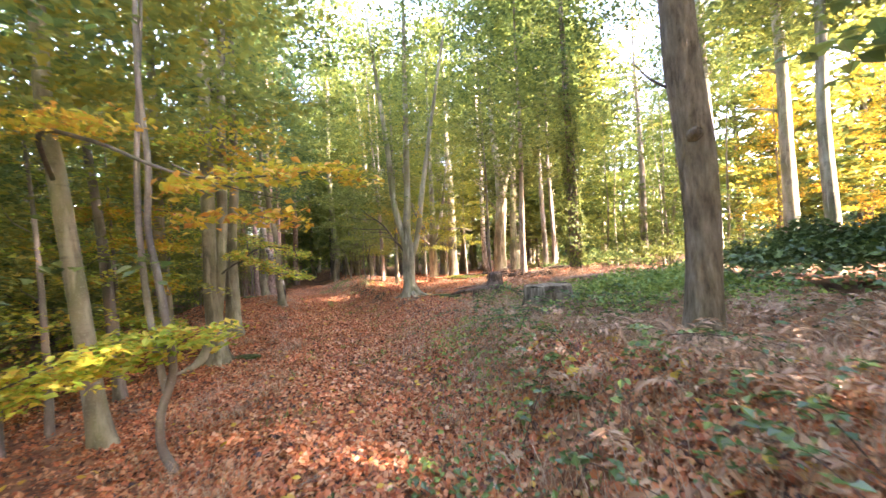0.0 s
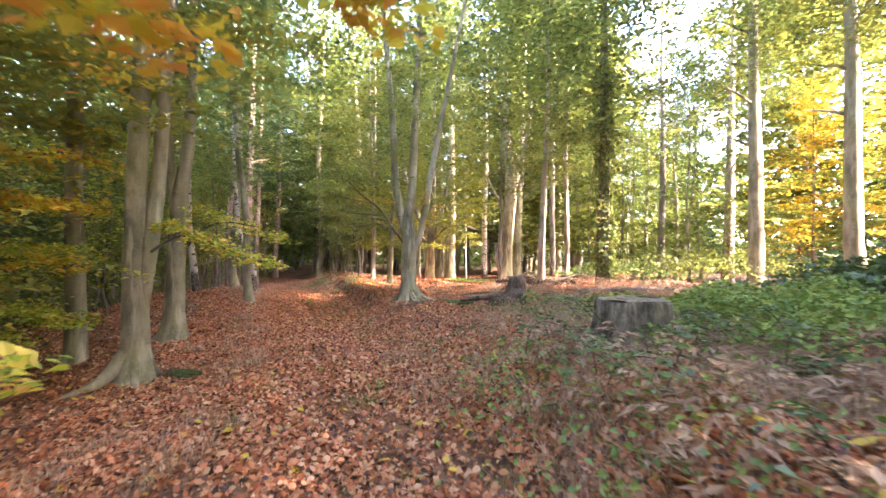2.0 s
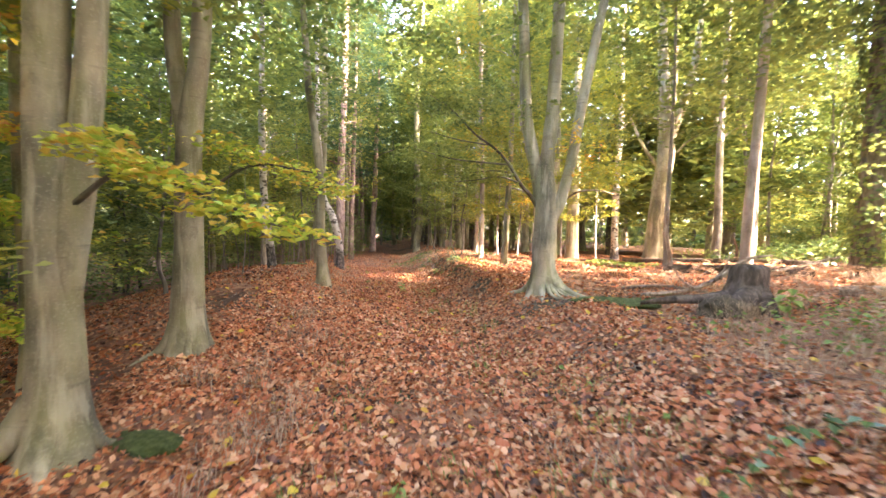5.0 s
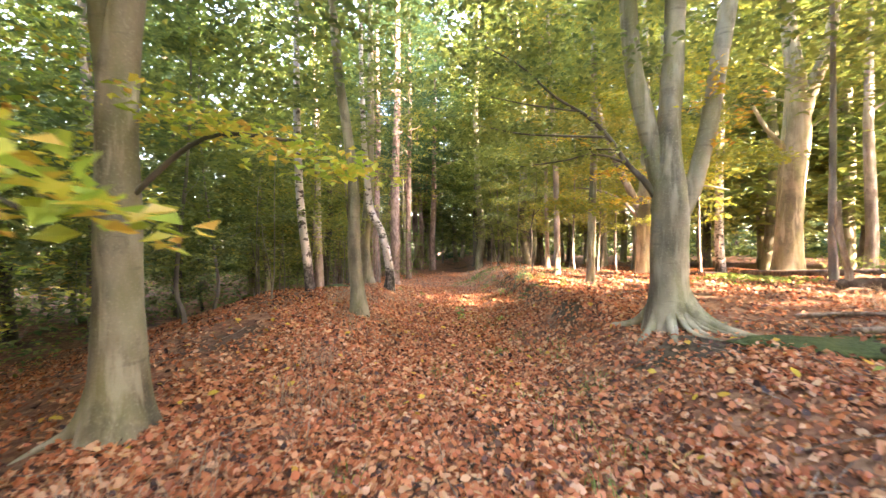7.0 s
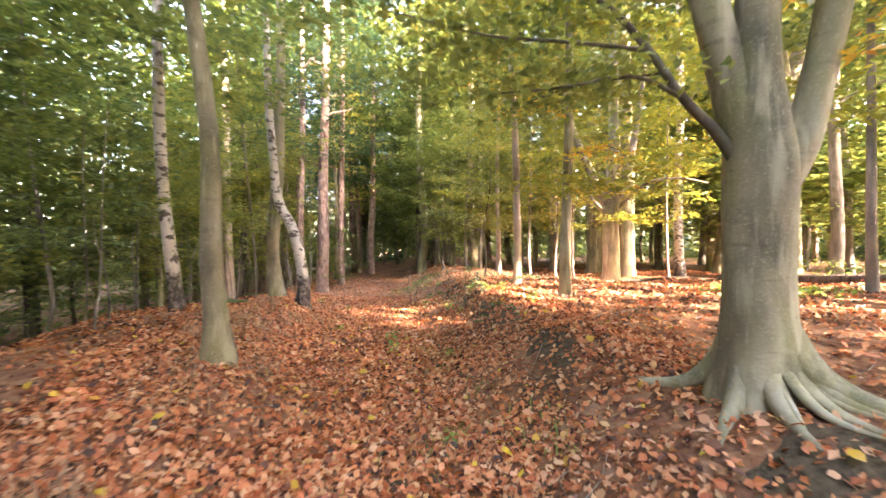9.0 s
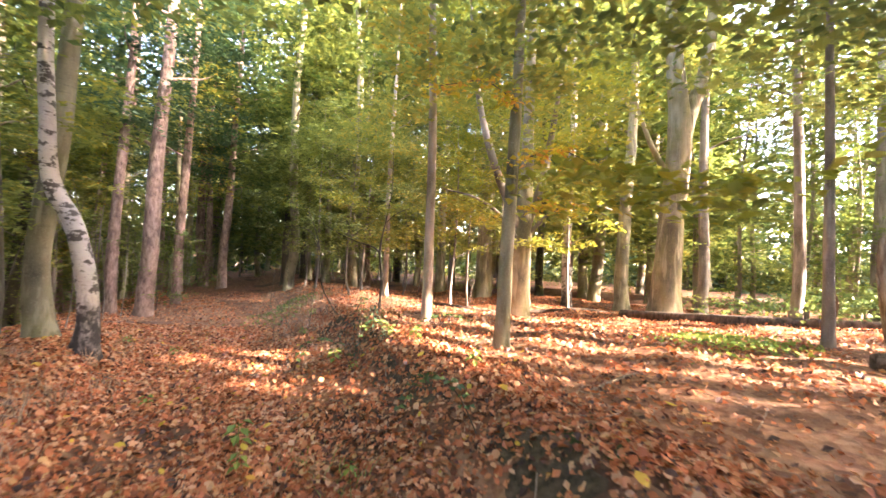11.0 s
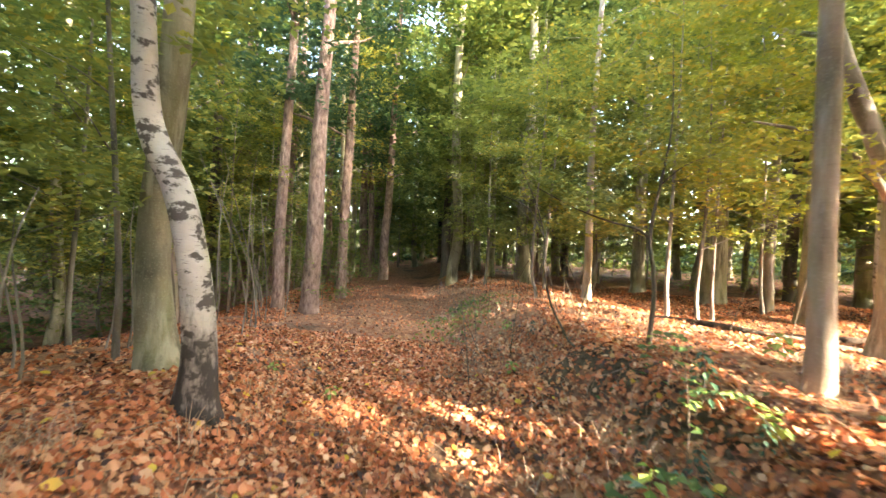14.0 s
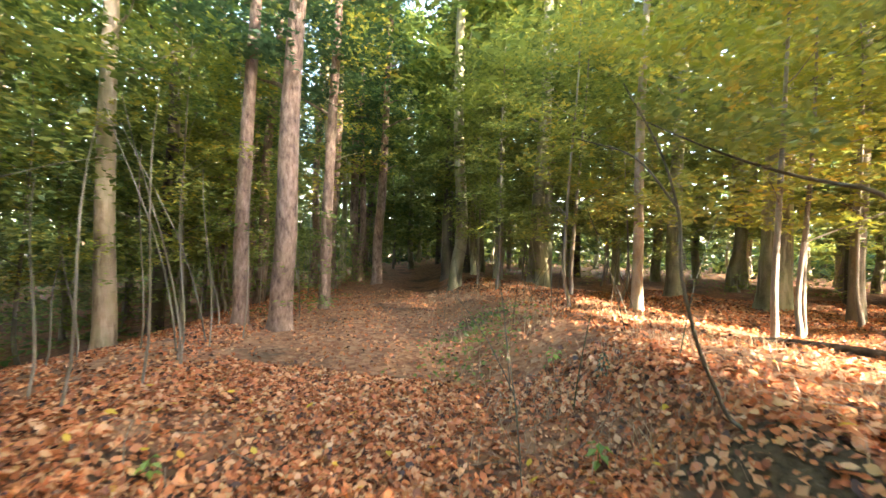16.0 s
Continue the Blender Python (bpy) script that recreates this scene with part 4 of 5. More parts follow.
# The stout trunk in the sun, forked low into dark limbs under yellow leaves
t = thing("beech_tree", -0.42, 21.4, gz(-0.42, 21.4) - 0.03, "stout pale trunk forked low under yellow leaves", "tree")
stem(t, "trunk", [(0, 0, -0.2, 0.28), (0, 0, 0.12, 0.24), (0, 0, 0.6, 0.205), (0.0, 0, 1.4, 0.2), (0.02, 0, 2.1, 0.2), (0.06, 0, 2.8, 0.16), (0.1, 0.1, 4.5, 0.12), (0.1, 0.1, 8, 0.08), (0.2, 0.1, 13, 0.02)], BEECH, 18, flare=0.5, rough=0.05)
for pts in (((-0.05, 0, 2.0, 0.12), (-0.4, -0.1, 2.7, 0.105), (-0.8, -0.2, 3.6, 0.085), (-1.2, -0.3, 5.0, 0.06), (-1.5, -0.3, 7.5, 0.02)),
            ((0.08, 0, 2.1, 0.12), (0.4, 0.1, 2.9, 0.1), (0.65, 0.2, 4.0, 0.08), (1.0, 0.3, 6.5, 0.03)),
            ((-0.1, -0.05, 1.8, 0.05), (-0.6, -0.3, 2.3, 0.04), (-1.2, -0.5, 2.6, 0.028), (-1.9, -0.7, 2.7, 0.01)),
            ((0.1, -0.05, 1.9, 0.05), (0.7, -0.3, 2.5, 0.036), (1.4, -0.5, 2.6, 0.022), (2.0, -0.6, 2.45, 0.01))):
    stem(t, "limb", pts, GREYB, 10, rough=0.06)
for line in ([(-0.6, -0.4, 2.1), (-1.2, -0.6, 2.45), (-1.9, -0.8, 2.5)], [(0.6, -0.4, 2.2), (1.2, -0.5, 2.35), (1.9, -0.7, 2.2)], [(-0.2, -0.5, 1.7), (0.3, -0.6, 1.75), (0.9, -0.7, 1.6)],
             [(-0.9, -0.2, 3.2), (-1.6, -0.4, 3.4), (-2.2, -0.5, 3.3)], [(0.8, -0.3, 3.2), (1.5, -0.4, 3.4), (2.1, -0.5, 3.2)], [(-0.5, -0.9, 2.9), (0.1, -1.1, 3.0), (0.7, -1.0, 2.8)]):
    twigs(t, "leaf_spray", LEAF_YELLOW, line, 0.3, 26, 0.1, "bright yellow turning leaves", 1, DARKB)
part("crown", CROWN["canopy"], t)

# The wood around: stems and crowns of a few kinds, copied
MOTHERS = []
for name, bark, crown, r, h, low in (("beech_tree", GREYB, "dark_a", 0.09, 12, 3), ("beech_tree", DARKB, "dark_b", 0.14, 14, 3), ("beech_tree", BEECH, "wood", 0.16, 15, 5),
                                     ("beech_tree", DARKB, "dark_a", 0.06, 9, 2), ("beech_tree", BEECH, "far", 0.22, 17, 6), ("beech_tree", GREYB, "far_mix", 0.2, 16, 6),
                                     ("pine_tree", PINEB, "pine", 0.17, 18, 8), ("beech_tree", BEECH, "wood_mix", 0.15, 14, 5),
                                     ("sapling", GREYB, "low_a", 0.04, 7, 1.2), ("sapling", GREYB, "low_b", 0.04, 7, 1.2), ("sapling", GREYB, "yellow", 0.04, 6, 1.2), ("beech_tree", GREYB, "lace", 0.14, 17, 5)):
    MOTHERS.append(dict(name=name, bark=bark, crown=crown, r=r, h=h, low=low, ob=None))


def grow(kind, x, y, size=1.0):
    k = MOTHERS[kind]
    z = gz(x, y) - 0.04
    if k["ob"] is None:
        k["ob"] = tree(k["name"], x, y, k["r"], k["h"], k["bark"], k["crown"], "woodland tree standing among others in the wood", low=k["low"], sides=9, limbs=6, group="trees of the wood", wob=0.1)
    else:
        copy_thing(k["ob"], pose(x, y, z, rng.normal(0, 1.5), rng.normal(0, 1.5), rng.uniform(0, 360)) @ Matrix.Scale(size, 4))


TAKEN = [(a[1], a[2]) for a in TREES] + [(-0.42, 21.4), (-4.64, 8.4), (-5.12, 10.08), (-1.2, 13.2), (-5.36, 13.77), (-6.95, 18.0), (-7.87, 18.5), (-7.9, 15.8), (2.46, 4.2), (-2.63, 3.92), (-4.02, 4.79), (3.0, 21.3), (4.85, 15.1)]


def free(x, y, gap):
    return all((x - a) ** 2 + (y - b) ** 2 > gap * gap for a, b in TAKEN)


def scatter(n, xs, ys, gap, keep, kinds):
    done = tries = 0
    while done < n and tries < n * 60:
        tries += 1
        x, y = rng.uniform(*xs), rng.uniform(*ys)
        d = x - float(along(y, PATH_X))
        if keep(x, y, d) and free(x, y, gap):
            TAKEN.append((x, y))
            grow(int(rng.choice(kinds)), x, y, rng.uniform(0.8, 1.15))
            done += 1


def lane(x, y):
    """The open lane through which the low sun reaches the clearing."""
    s = y + 0.53 * x
    return 15.0 < s < 27.0 and x > 2


def open_edge(x, y):
    """The side on which the wood ends and the sky stands open."""
    return 41 < math.degrees(math.atan2(x + 3.6, y - 13.4)) < 56


scatter(12, (-24, -9), (27, 48), 1.8, lambda x, y, d: d < -2.2, (6,))
scatter(36, (-26, -6), (-2, 40), 1.5, lambda x, y, d: d < -6.0, (0, 0, 1, 3, 3, 2))
scatter(22, (-20, -5), (5, 34), 1.1, lambda x, y, d: d < -4.4, (8, 8, 9))
scatter(14, (-34, -12), (26, 58), 2.5, lambda x, y, d: d < -4.0, (0, 1, 6, 6, 1))
scatter(20, (-14, 10), (34, 60), 2.2, lambda x, y, d: abs(d) > 1.6, (2, 4, 4, 6))
scatter(11, (-12, 3), (27, 44), 1.6, lambda x, y, d: abs(d) > 2.4, (8, 8, 9))
scatter(12, (-24, -8), (44, 64), 1.5, lambda x, y, d: abs(d) < 4.5, (4, 1, 0))
scatter(7, (-17, -3), (24, 40), 1.8, lambda x, y, d: d < -2.6 or (d > 2.6 and y > 32), (2, 2, 7))
scatter(9, (3, 34), (24, 52), 2.6, lambda x, y, d: not lane(x, y) and not open_edge(x, y), (4, 4, 5))
# Woods added to the right and behind, unseen, to block sun and sky light
scatter(10, (5, 20), (-10, 4), 2.4, lambda x, y, d: d > 7.5 and y + 0.53 * x < 7, (2, 7))
scatter(15, (9, 26), (-8, 9), 2.0, lambda x, y, d: 7 < y + 0.53 * x < 11.5, (2, 4, 7))
scatter(14, (-16, -3.5), (-9, 3), 1.8, lambda x, y, d: d < -3.2, (1, 2))
scatter(12, (-14, 9), (-26, -6), 3.0, lambda x, y, d: abs(d) > 2, (4, 4))

for x, y, kind, size in ((-3.0, 33.5, 2, 1.35), (1.8, 34.5, 2, 1.35), (-5.2, 38.0, 2, 1.4), 
                         (-11.6, 29.8, 6, 1.25), (-13.0, 32.6, 6, 1.3), (-14.2, 37.4, 6, 1.35), (-15.4, 34.8, 6, 1.3), (-13.2, 28.2, 6, 1.2), (-16.5, 43.5, 6, 1.4), (20.5, 27.8, 5, 1.2), (23.5, 27.0, 4, 1.25), (26.5, 25.2, 5, 1.25), (30.0, 24.5, 4, 1.3),
                         (-5.0, 30.2, 2, 1.35), (-5.6, 35.0, 2, 1.4), (-9.0, 41.5, 2, 1.4), (-12.5, 20.5, 1, 1.25), (-15.0, 26.5, 1, 1.35), (-17.5, 31.5, 6, 1.2), (-14.5, 15.5, 1, 1.25), (-18.5, 21.0, 1, 1.35), (-19.0, 37.0, 1, 1.4), (-16.0, 41.0, 1, 1.4), (-21.0, 14.5, 1, 1.4),
                         # The last four, beyond x = 21, are added out of view to shade the orange beeches
                         (-6.0, 27.8, 1, 1.45), (-7.2, 32.6, 1, 1.5), (-8.4, 36.6, 1, 1.6), (-5.4, 33.2, 0, 1.6), (-10.2, 42.2, 1, 1.6), (-14.8, 46.5, 1, 1.6), (-12.4, 47.8, 1, 1.6), (-9.4, 47.0, 1, 1.7), (-3.2, 40.0, 1, 1.7), (-6.5, 43.5, 1, 1.7), (-13.4, 38.6, 1, 1.5), (-7.8, 31.0, 2, 1.35), (-8.9, 34.6, 1, 1.6), (-11.6, 31.6, 1, 1.4), (11.0, 25.8, 0, 0.75), (14.2, 26.2, 0, 0.9), (8.6, 25.6, 0, 0.8), (16.5, 30.0, 11, 1.0), (14.5, 21.0, 0, 0.9), (12.3, 22.2, 0, 0.8), (9.8, 24.2, 0, 0.75), (21.5, 14.5, 2, 1.1), (24.0, 12.0, 2, 1.1), (25.5, 15.0, 2, 1.1), (22.5, 17.5, 2, 1.0),
                         (9.0, 28.0, 11, 1.0), (10.5, 33.5, 5, 1.1), (6.2, 32.4, 4, 1.1), (13.0, 38.5, 5, 1.2), (3.4, 36.2, 4, 1.2), (16.5, 41.0, 4, 1.2), (8.6, 40.0, 5, 1.2), (15.5, 27.6, 11, 0.9), (19.0, 31.0, 11, 1.0), (22.0, 26.5, 5, 1.0), (17.5, 35.5, 11, 1.1), (13.8, 30.5, 11, 0.8),
                         (-4.6, 25.4, 9, 0.9), (-1.6, 24.2, 10, 0.9), (0.4, 26.2, 9, 1.0)):
    if free(x, y, 0.9) and abs(x - float(along(y, PATH_X))) > 1.7:
        grow(kind, x, y, size)
        TAKEN.append((x, y))

# Trees added out of view, in rows that keep the sun off the way
for x in (9.5, 12.5, 15.5, 18.5, 22.0):
    grow(2, x, 11.0 - 0.53 * x, 1.05)
    TAKEN.append((x, 11.0 - 0.53 * x))
for x, s in ((7.5, 2.5), (6.5, 0.0), (8.0, -0.3), (9.5, 2.6), (10.5, 5.4), (7.0, -2.3), (8.5, 2.0), (11.5, 4.0), (15.0, 1.5), (18.5, 4.5), (10.5, 6.3), (14.5, 6.0), (18.0, 7.0)):
    grow(2, x, s - 0.53 * x, 1.1)
    TAKEN.append((x, s - 0.53 * x))
for x, y in ((15.0, 6.0), (19.0, 3.9), (23.0, 2.2), (13.0, 6.6), (17.0, 4.5), (21.0, 2.4), (14.0, 8.6), (18.0, 6.5), (22.0, 4.4), (16.5, 10.0), (20.5, 8.2), (10.5, 8.4), (13.5, 10.8), (11.0, 11.6), (15.5, 13.0), (12.0, 9.0), (13.5, 9.6), (11.5, 7.6)):
    tree("beech_tree", x, y, 0.2, 17, BEECH, "roof" if x < 18 else "parasol", "added beech out of view, its high crown shading the way", group="trees of the wood", low=8, limbs=5)
    TAKEN.append((x, y))

# Distant wood that closes the view
dv = Shape()
for i in range(260):
    a = rng.uniform(0, 2 * np.pi)
    r = rng.uniform(48, 75)
    x, y = r * math.cos(a) - 4, 14 + r * math.sin(a)
    z = gz(x, y)
    dv.add(*tube([(x, y, z - 0.2, 0.25), (x + rng.normal(0, 0.3), y, z + 7, 0.18), (x + rng.normal(0, 0.6), y, z + 17, 0.06)], 6, 2))
far = thing("distant_wood", 0, 0, 0, "distant belt of mixed autumn woodland", "woodland")
tagged(far, kind="stuff")
part("trunks", dv.mesh("trunks", DARKB, True), far)
# Darker greens reach higher: their colour stands in for shade on the belt
for mat, n, top in ((LEAF_GREEN, 2600, 13), (LEAF_DARK, 4200, 20), (LEAF_BLUE, 3800, 34)):
    a = rng.uniform(0, 2 * np.pi, n)
    r = rng.uniform(46, 78, n)
    x, y = r * np.cos(a) - 4, 14 + r * np.sin(a)
    high = np.where(x > 22, 13, top)
    c = np.stack([x, y, ground_z(x, y) + 0.3 + high * rng.uniform(0, 1, n) ** 1.6], 1)
    v, q = spray(c, 2.2, 14, 1.0, 0.5, 0.6)
    part("foliage", quads_mesh("foliage", v, q, mat), far)

# ---- stumps, logs and dead wood ----
SX, SY = 1.72, 7.2
t = thing("tree_stump", SX, SY, gz(SX, SY) - 0.03, "old sawn tree stump, dark and weathered", "stump")
bm = bmesh.new()
rings = []
for h, r in ((-0.25, 0.58), (0.0, 0.51), (0.15, 0.455), (0.35, 0.41), (0.52, 0.4), (0.55, 0.385)):
    ring = []
    for i in range(40):
        a = i * 2 * math.pi / 40
        k = 1 + 0.05 * math.sin(5 * a) * math.exp(-h) + 0.025 * math.sin(11 * a + h * 3) + 0.12 * max(0, math.cos(4 * a + 0.6)) * max(0, 0.3 - h)
        ring.append(bm.verts.new((r * k * math.cos(a), r * k * math.sin(a), h + (0.015 * math.sin(3 * a) if h > 0.5 else 0))))
    rings.append(ring)
for lo, hi in zip(rings, rings[1:]):
    for i in range(40):
        bm.faces.new((lo[i], lo[(i + 1) % 40], hi[(i + 1) % 40], hi[i])).smooth = True
me = bpy.data.meshes.new("stump_body")
bm.to_mesh(me)
me.materials.append(STUMPB)
part("stump_body", me, t)
bm = bmesh.new()
ctr = bm.verts.new((0.03, 0.02, 0.545))
prev = None
for r in (0.12, 0.25, 0.38):
    ring = [bm.verts.new((r * math.cos(a) * (1 + 0.025 * math.sin(11 * a)), r * math.sin(a) * (1 + 0.025 * math.sin(11 * a)), 0.55 + 0.012 * math.sin(5 * a + r * 20))) for a in [i * math.pi / 20 for i in range(40)]]
    for i in range(40):
        if prev:
            bm.faces.new((prev[i], prev[(i + 1) % 40], ring[(i + 1) % 40], ring[i]))
        else:
            bm.faces.new((ctr, ring[(i + 1) % 40], ring[i]))
    prev = ring
bmesh.ops.recalc_face_normals(bm, faces=bm.faces)
me = bpy.data.meshes.new("sawn_top")
bm.to_mesh(me)
me.materials.append(CUTW)
part("sawn_top", me, t, "grey sawn top")

UX, UY = 1.45, 12.15
t = thing("uprooted_stump", UX, UY, gz(UX, UY) - 0.03, "torn old stump with dark earth and broken roots", "stump")
stem(t, "stump_body", [(0, 0, -0.1, 0.3), (0, 0, 0.12, 0.25), (0.02, 0, 0.35, 0.21), (0.03, 0, 0.55, 0.2), (0.03, 0, 0.6, 0.12), (0.03, 0, 0.58, 0.005)], LOGW, 16, rough=0.1, flare=0.3)
for pts in (((0.05, -0.1, 0.3, 0.12), (-0.15, -0.3, 0.15, 0.13), (-0.35, -0.35, 0.0, 0.1), (-0.5, -0.4, -0.1, 0.03)), ((0.1, -0.15, 0.25, 0.1), (0.1, -0.35, 0.1, 0.1), (0.15, -0.5, -0.1, 0.03)),
            ((-0.1, 0, 0.2, 0.08), (-0.5, -0.05, 0.12, 0.07), (-0.9, -0.1, 0.1, 0.05), (-1.3, -0.05, 0.02, 0.02))):
    stem(t, "root", pts, LOGW, 9, rough=0.12)
t = thing("dead_branch", 1.1, 12.9, gz(1.1, 12.9), "bleached forked dead branch lying on the ground", "branch")
stem(t, "limb", [(-0.7, 0.1, 0.02, 0.03), (-0.1, 0, 0.12, 0.035), (0.35, 0, 0.35, 0.035), (0.7, 0.05, 0.62, 0.03), (1.05, 0.05, 0.7, 0.012)], DEADW, 8, rough=0.08)
stem(t, "limb", [(0.3, 0, 0.32, 0.02), (0.45, 0.05, 0.5, 0.015), (0.5, 0.05, 0.7, 0.007)], DEADW, 6)
stem(t, "limb", [(0.05, 0, 0.15, 0.02), (-0.2, -0.1, 0.3, 0.012), (-0.3, -0.1, 0.45, 0.006)], DEADW, 6)


def log(name, a, b, r, bark, label, category="log", sag=0.0, rough=0.08):
    ax, ay = a
    bx, by = b
    t = thing(name, ax, ay, gz(ax, ay), label, category)
    z0 = gz(ax, ay)
    pts = []
    for f in (0, 0.02, 0.25, 0.5, 0.75, 0.98, 1.0):
        x, y = ax + (bx - ax) * f, ay + (by - ay) * f
        pts.append((x - ax, y - ay, gz(x, y) - z0 + r * 0.55 + sag * math.sin(math.pi * f), (0.004 if f in (0, 1.0) else r * (1 - 0.3 * f))))
    stem(t, "log_body", pts, bark, 12, rough=rough)
    return t


t = log("fallen_log", (5.6, 17.3), (2.1, 21.6), 0.13, LOGW, "long dark fallen trunk lying in leaves")
stem(t, "limb", [(-1.2, 1.5, 0.15, 0.04), (-1.25, 1.4, 0.45, 0.035), (-1.35, 1.45, 0.8, 0.02)], LOGW, 7, rough=0.1)
t = log("fallen_log", (3.9, 14.9), (1.7, 16.1), 0.14, LOGW, "short dark rotten log in the leaves")
stem(t, "limb", [(-0.9, -0.3, 0.1, 0.03), (-0.4, -0.35, 0.25, 0.03), (0.2, -0.3, 0.42, 0.022)], DEADW, 7)
t = thing("dead_tree", 1.73, 16.0, gz(1.73, 16.0) - 0.02, "broken bleached dead stem standing in leaves", "dead tree")
stem(t, "trunk", [(0.08, 0, -0.08, 0.07), (0.08, 0, 0.15, 0.055), (0.02, 0, 0.5, 0.045), (-0.06, 0, 0.9, 0.042), (-0.07, 0, 1.3, 0.035), (-0.03, 0, 1.4, 0.01)], DEADW, 9, rough=0.12)
stem(t, "limb", [(-0.02, 0, 0.7, 0.02), (-0.1, 0, 0.85, 0.015), (-0.14, 0, 1.0, 0.006)], DEADW, 6)
log("fallen_log", (9.0, 11.5), (3.5, 13.6), 0.12, DEADW, "pale fallen trunk beside brambles")
log("fallen_branch", (0.35, 14.0), (1.5, 13.2), 0.03, DEADW, "bare pale fallen branch in leaves", "branch", 0.03)
log("fallen_branch", (-1.5, 15.7), (-0.9, 16.0), 0.016, DEADW, "bare pale fallen branch in leaves", "branch", 0.03)
log("fallen_branch", (-2.9, 22.6), (0.2, 21.9), 0.05, LOGW, "dark fallen branch in the sun", "branch", 0.02)
log("fallen_branch", (-0.8, 23.4), (2.6, 22.7), 0.06, LOGW, "dark fallen branch in the sun", "branch", 0.02)
log("fallen_branch", (-3.4, 11.8), (-3.0, 12.2), 0.012, DEADW, "small dry stick in leaves", "stick")
# bent dead bough arching from the bank
t = thing("bent_branch", -4.2, 19.95, gz(-4.2, 19.95) - 0.02, "thin bent bare bough rising from the bank", "branch")
stem(t, "limb", [(0.55, -0.15, 0.1, 0.008), (0.2, -0.08, 0.07, 0.011), (0.02, -0.02, 0.09, 0.012), (-0.1, -0.08, 0.28, 0.011), (-0.22, -0.16, 0.52, 0.01), (-0.3, -0.16, 0.85, 0.009), (-0.31, -0.12, 1.15, 0.008), (-0.4, -0.08, 1.5, 0.007), (-0.58, 0, 1.9, 0.004)], DARKB, 7, rough=0.08)
stem(t, "limb", [(-0.32, -0.12, 1.2, 0.008), (-0.5, 0.05, 1.5, 0.006), (-0.8, 0.2, 1.65, 0.003)], DARKB, 6)

# Mossy hummocks
def hummock(x, y, rx, ry, h, mat, label, name="moss_patch", category="moss"):
    bm = bmesh.new()
    bmesh.ops.create_icosphere(bm, subdivisions=4, radius=1)
    for v in bm.verts:
        k = 1 + 0.16 * noise.noise(v.co * 2.2 + Vector((x, y, 0))) + 0.07 * noise.noise(v.co * 7)
        v.co = Vector((v.co.x * rx * k, v.co.y * ry * k, v.co.z * h * k))
    for f in bm.faces:
        f.smooth = True
    me = bpy.data.meshes.new(name)
    bm.to_mesh(me)
    me.materials.append(mat)
    ob = new(name, me)
    ob.location = (x, y, gz(x, y))
    return tagged(ob, label, category)


hummock(-4.15, 8.62, 0.3, 0.16, 0.06, MOSS, "dark green moss cushion beside a beech root")
hummock(-0.1, 12.4, 0.6, 0.35, 0.06, MOSS, "mossy earth among beech roots")
hummock(1.12, 11.85, 0.34, 0.26, 0.24, MUD, "dark torn earth clod at an uprooted stump", "earth_clod", "earth")
hummock(-7.75, 16.9, 0.5, 0.3, 0.12, MOSS, "mossy hummock at the path edge")



def patch(x, y, rx, ry, mat, name, label, category, turn=0.0):
    """Bare ground where the leaves have gone: a thin skin that dips under its rim."""
    rows, spokes = 9, 30
    v = []
    for i in range(rows):
        f = i / (rows - 1)
        for j in range(spokes):
            a = 2 * math.pi * j / spokes
            k = 1 + 0.3 * math.sin(2 * a + x * 3) + 0.18 * math.sin(5 * a + y * 5) + 0.1 * math.sin(9 * a + x)
            u, w = f * k * rx * math.cos(a), f * k * ry * math.sin(a)
            px, py = x + u * math.cos(turn) - w * math.sin(turn), y + u * math.sin(turn) + w * math.cos(turn)
            bump = 0.012 * math.sin(px * 7.3 + 3 * math.sin(py * 2.1)) * math.sin(py * 6.1 + 2 * math.sin(px * 3.3))
            v.append((px, py, gz(px, py) + bump + 0.004 - 0.05 * f ** 6 + 0.008 * math.sin(px * 19) * math.sin(py * 23)))
    i, j = np.meshgrid(np.arange(rows - 1), np.arange(spokes), indexing="ij")
    k = (j + 1) % spokes
    q = np.stack([i * spokes + j, (i + 1) * spokes + j, (i + 1) * spokes + k, i * spokes + k], -1).reshape(-1, 4)
    return tagged(new(name, quads_mesh(name, v, q, mat, True)), label, category, kind="structure")


for x, y, rx, ry, turn in ((-0.85, 12.35, 1.0, 0.5, 0.2), (-3.05, 16.5, 0.3, 0.95, 0.35), (-3.65, 18.5, 0.35, 0.9, 0.35), (-2.3, 14.7, 0.3, 0.8, 0.4), (-2.6, 10.9, 0.28, 0.6, 0.2), (-1.3, 5.3, 0.25, 0.7, 0.2),
                           (-1.75, 8.1, 0.28, 0.7, 0.25), (-3.1, 12.6, 0.25, 0.55, 0.3), (-0.7, 3.2, 0.22, 0.6, 0.2), (-4.1, 19.75, 0.5, 0.4, -0.5), (-3.75, 19.3, 0.4, 0.3, -0.5), (-5.4, 19.8, 0.2, 0.8, 0.4)):
    patch(x, y, rx, ry, MUD, "bare_earth", "dark bare earth showing among the fallen leaves", "earth", turn)
for x, y, rx, ry in ((0.25, 12.75, 0.7, 0.35), (-1.9, 14.9, 0.25, 0.6), (-2.55, 16.9, 0.2, 0.5), (-2.5, 9.6, 0.15, 0.3)):
    patch(x, y, rx, ry, MOSS, "moss_carpet", "thin green moss on the bank", "moss", 0.3)

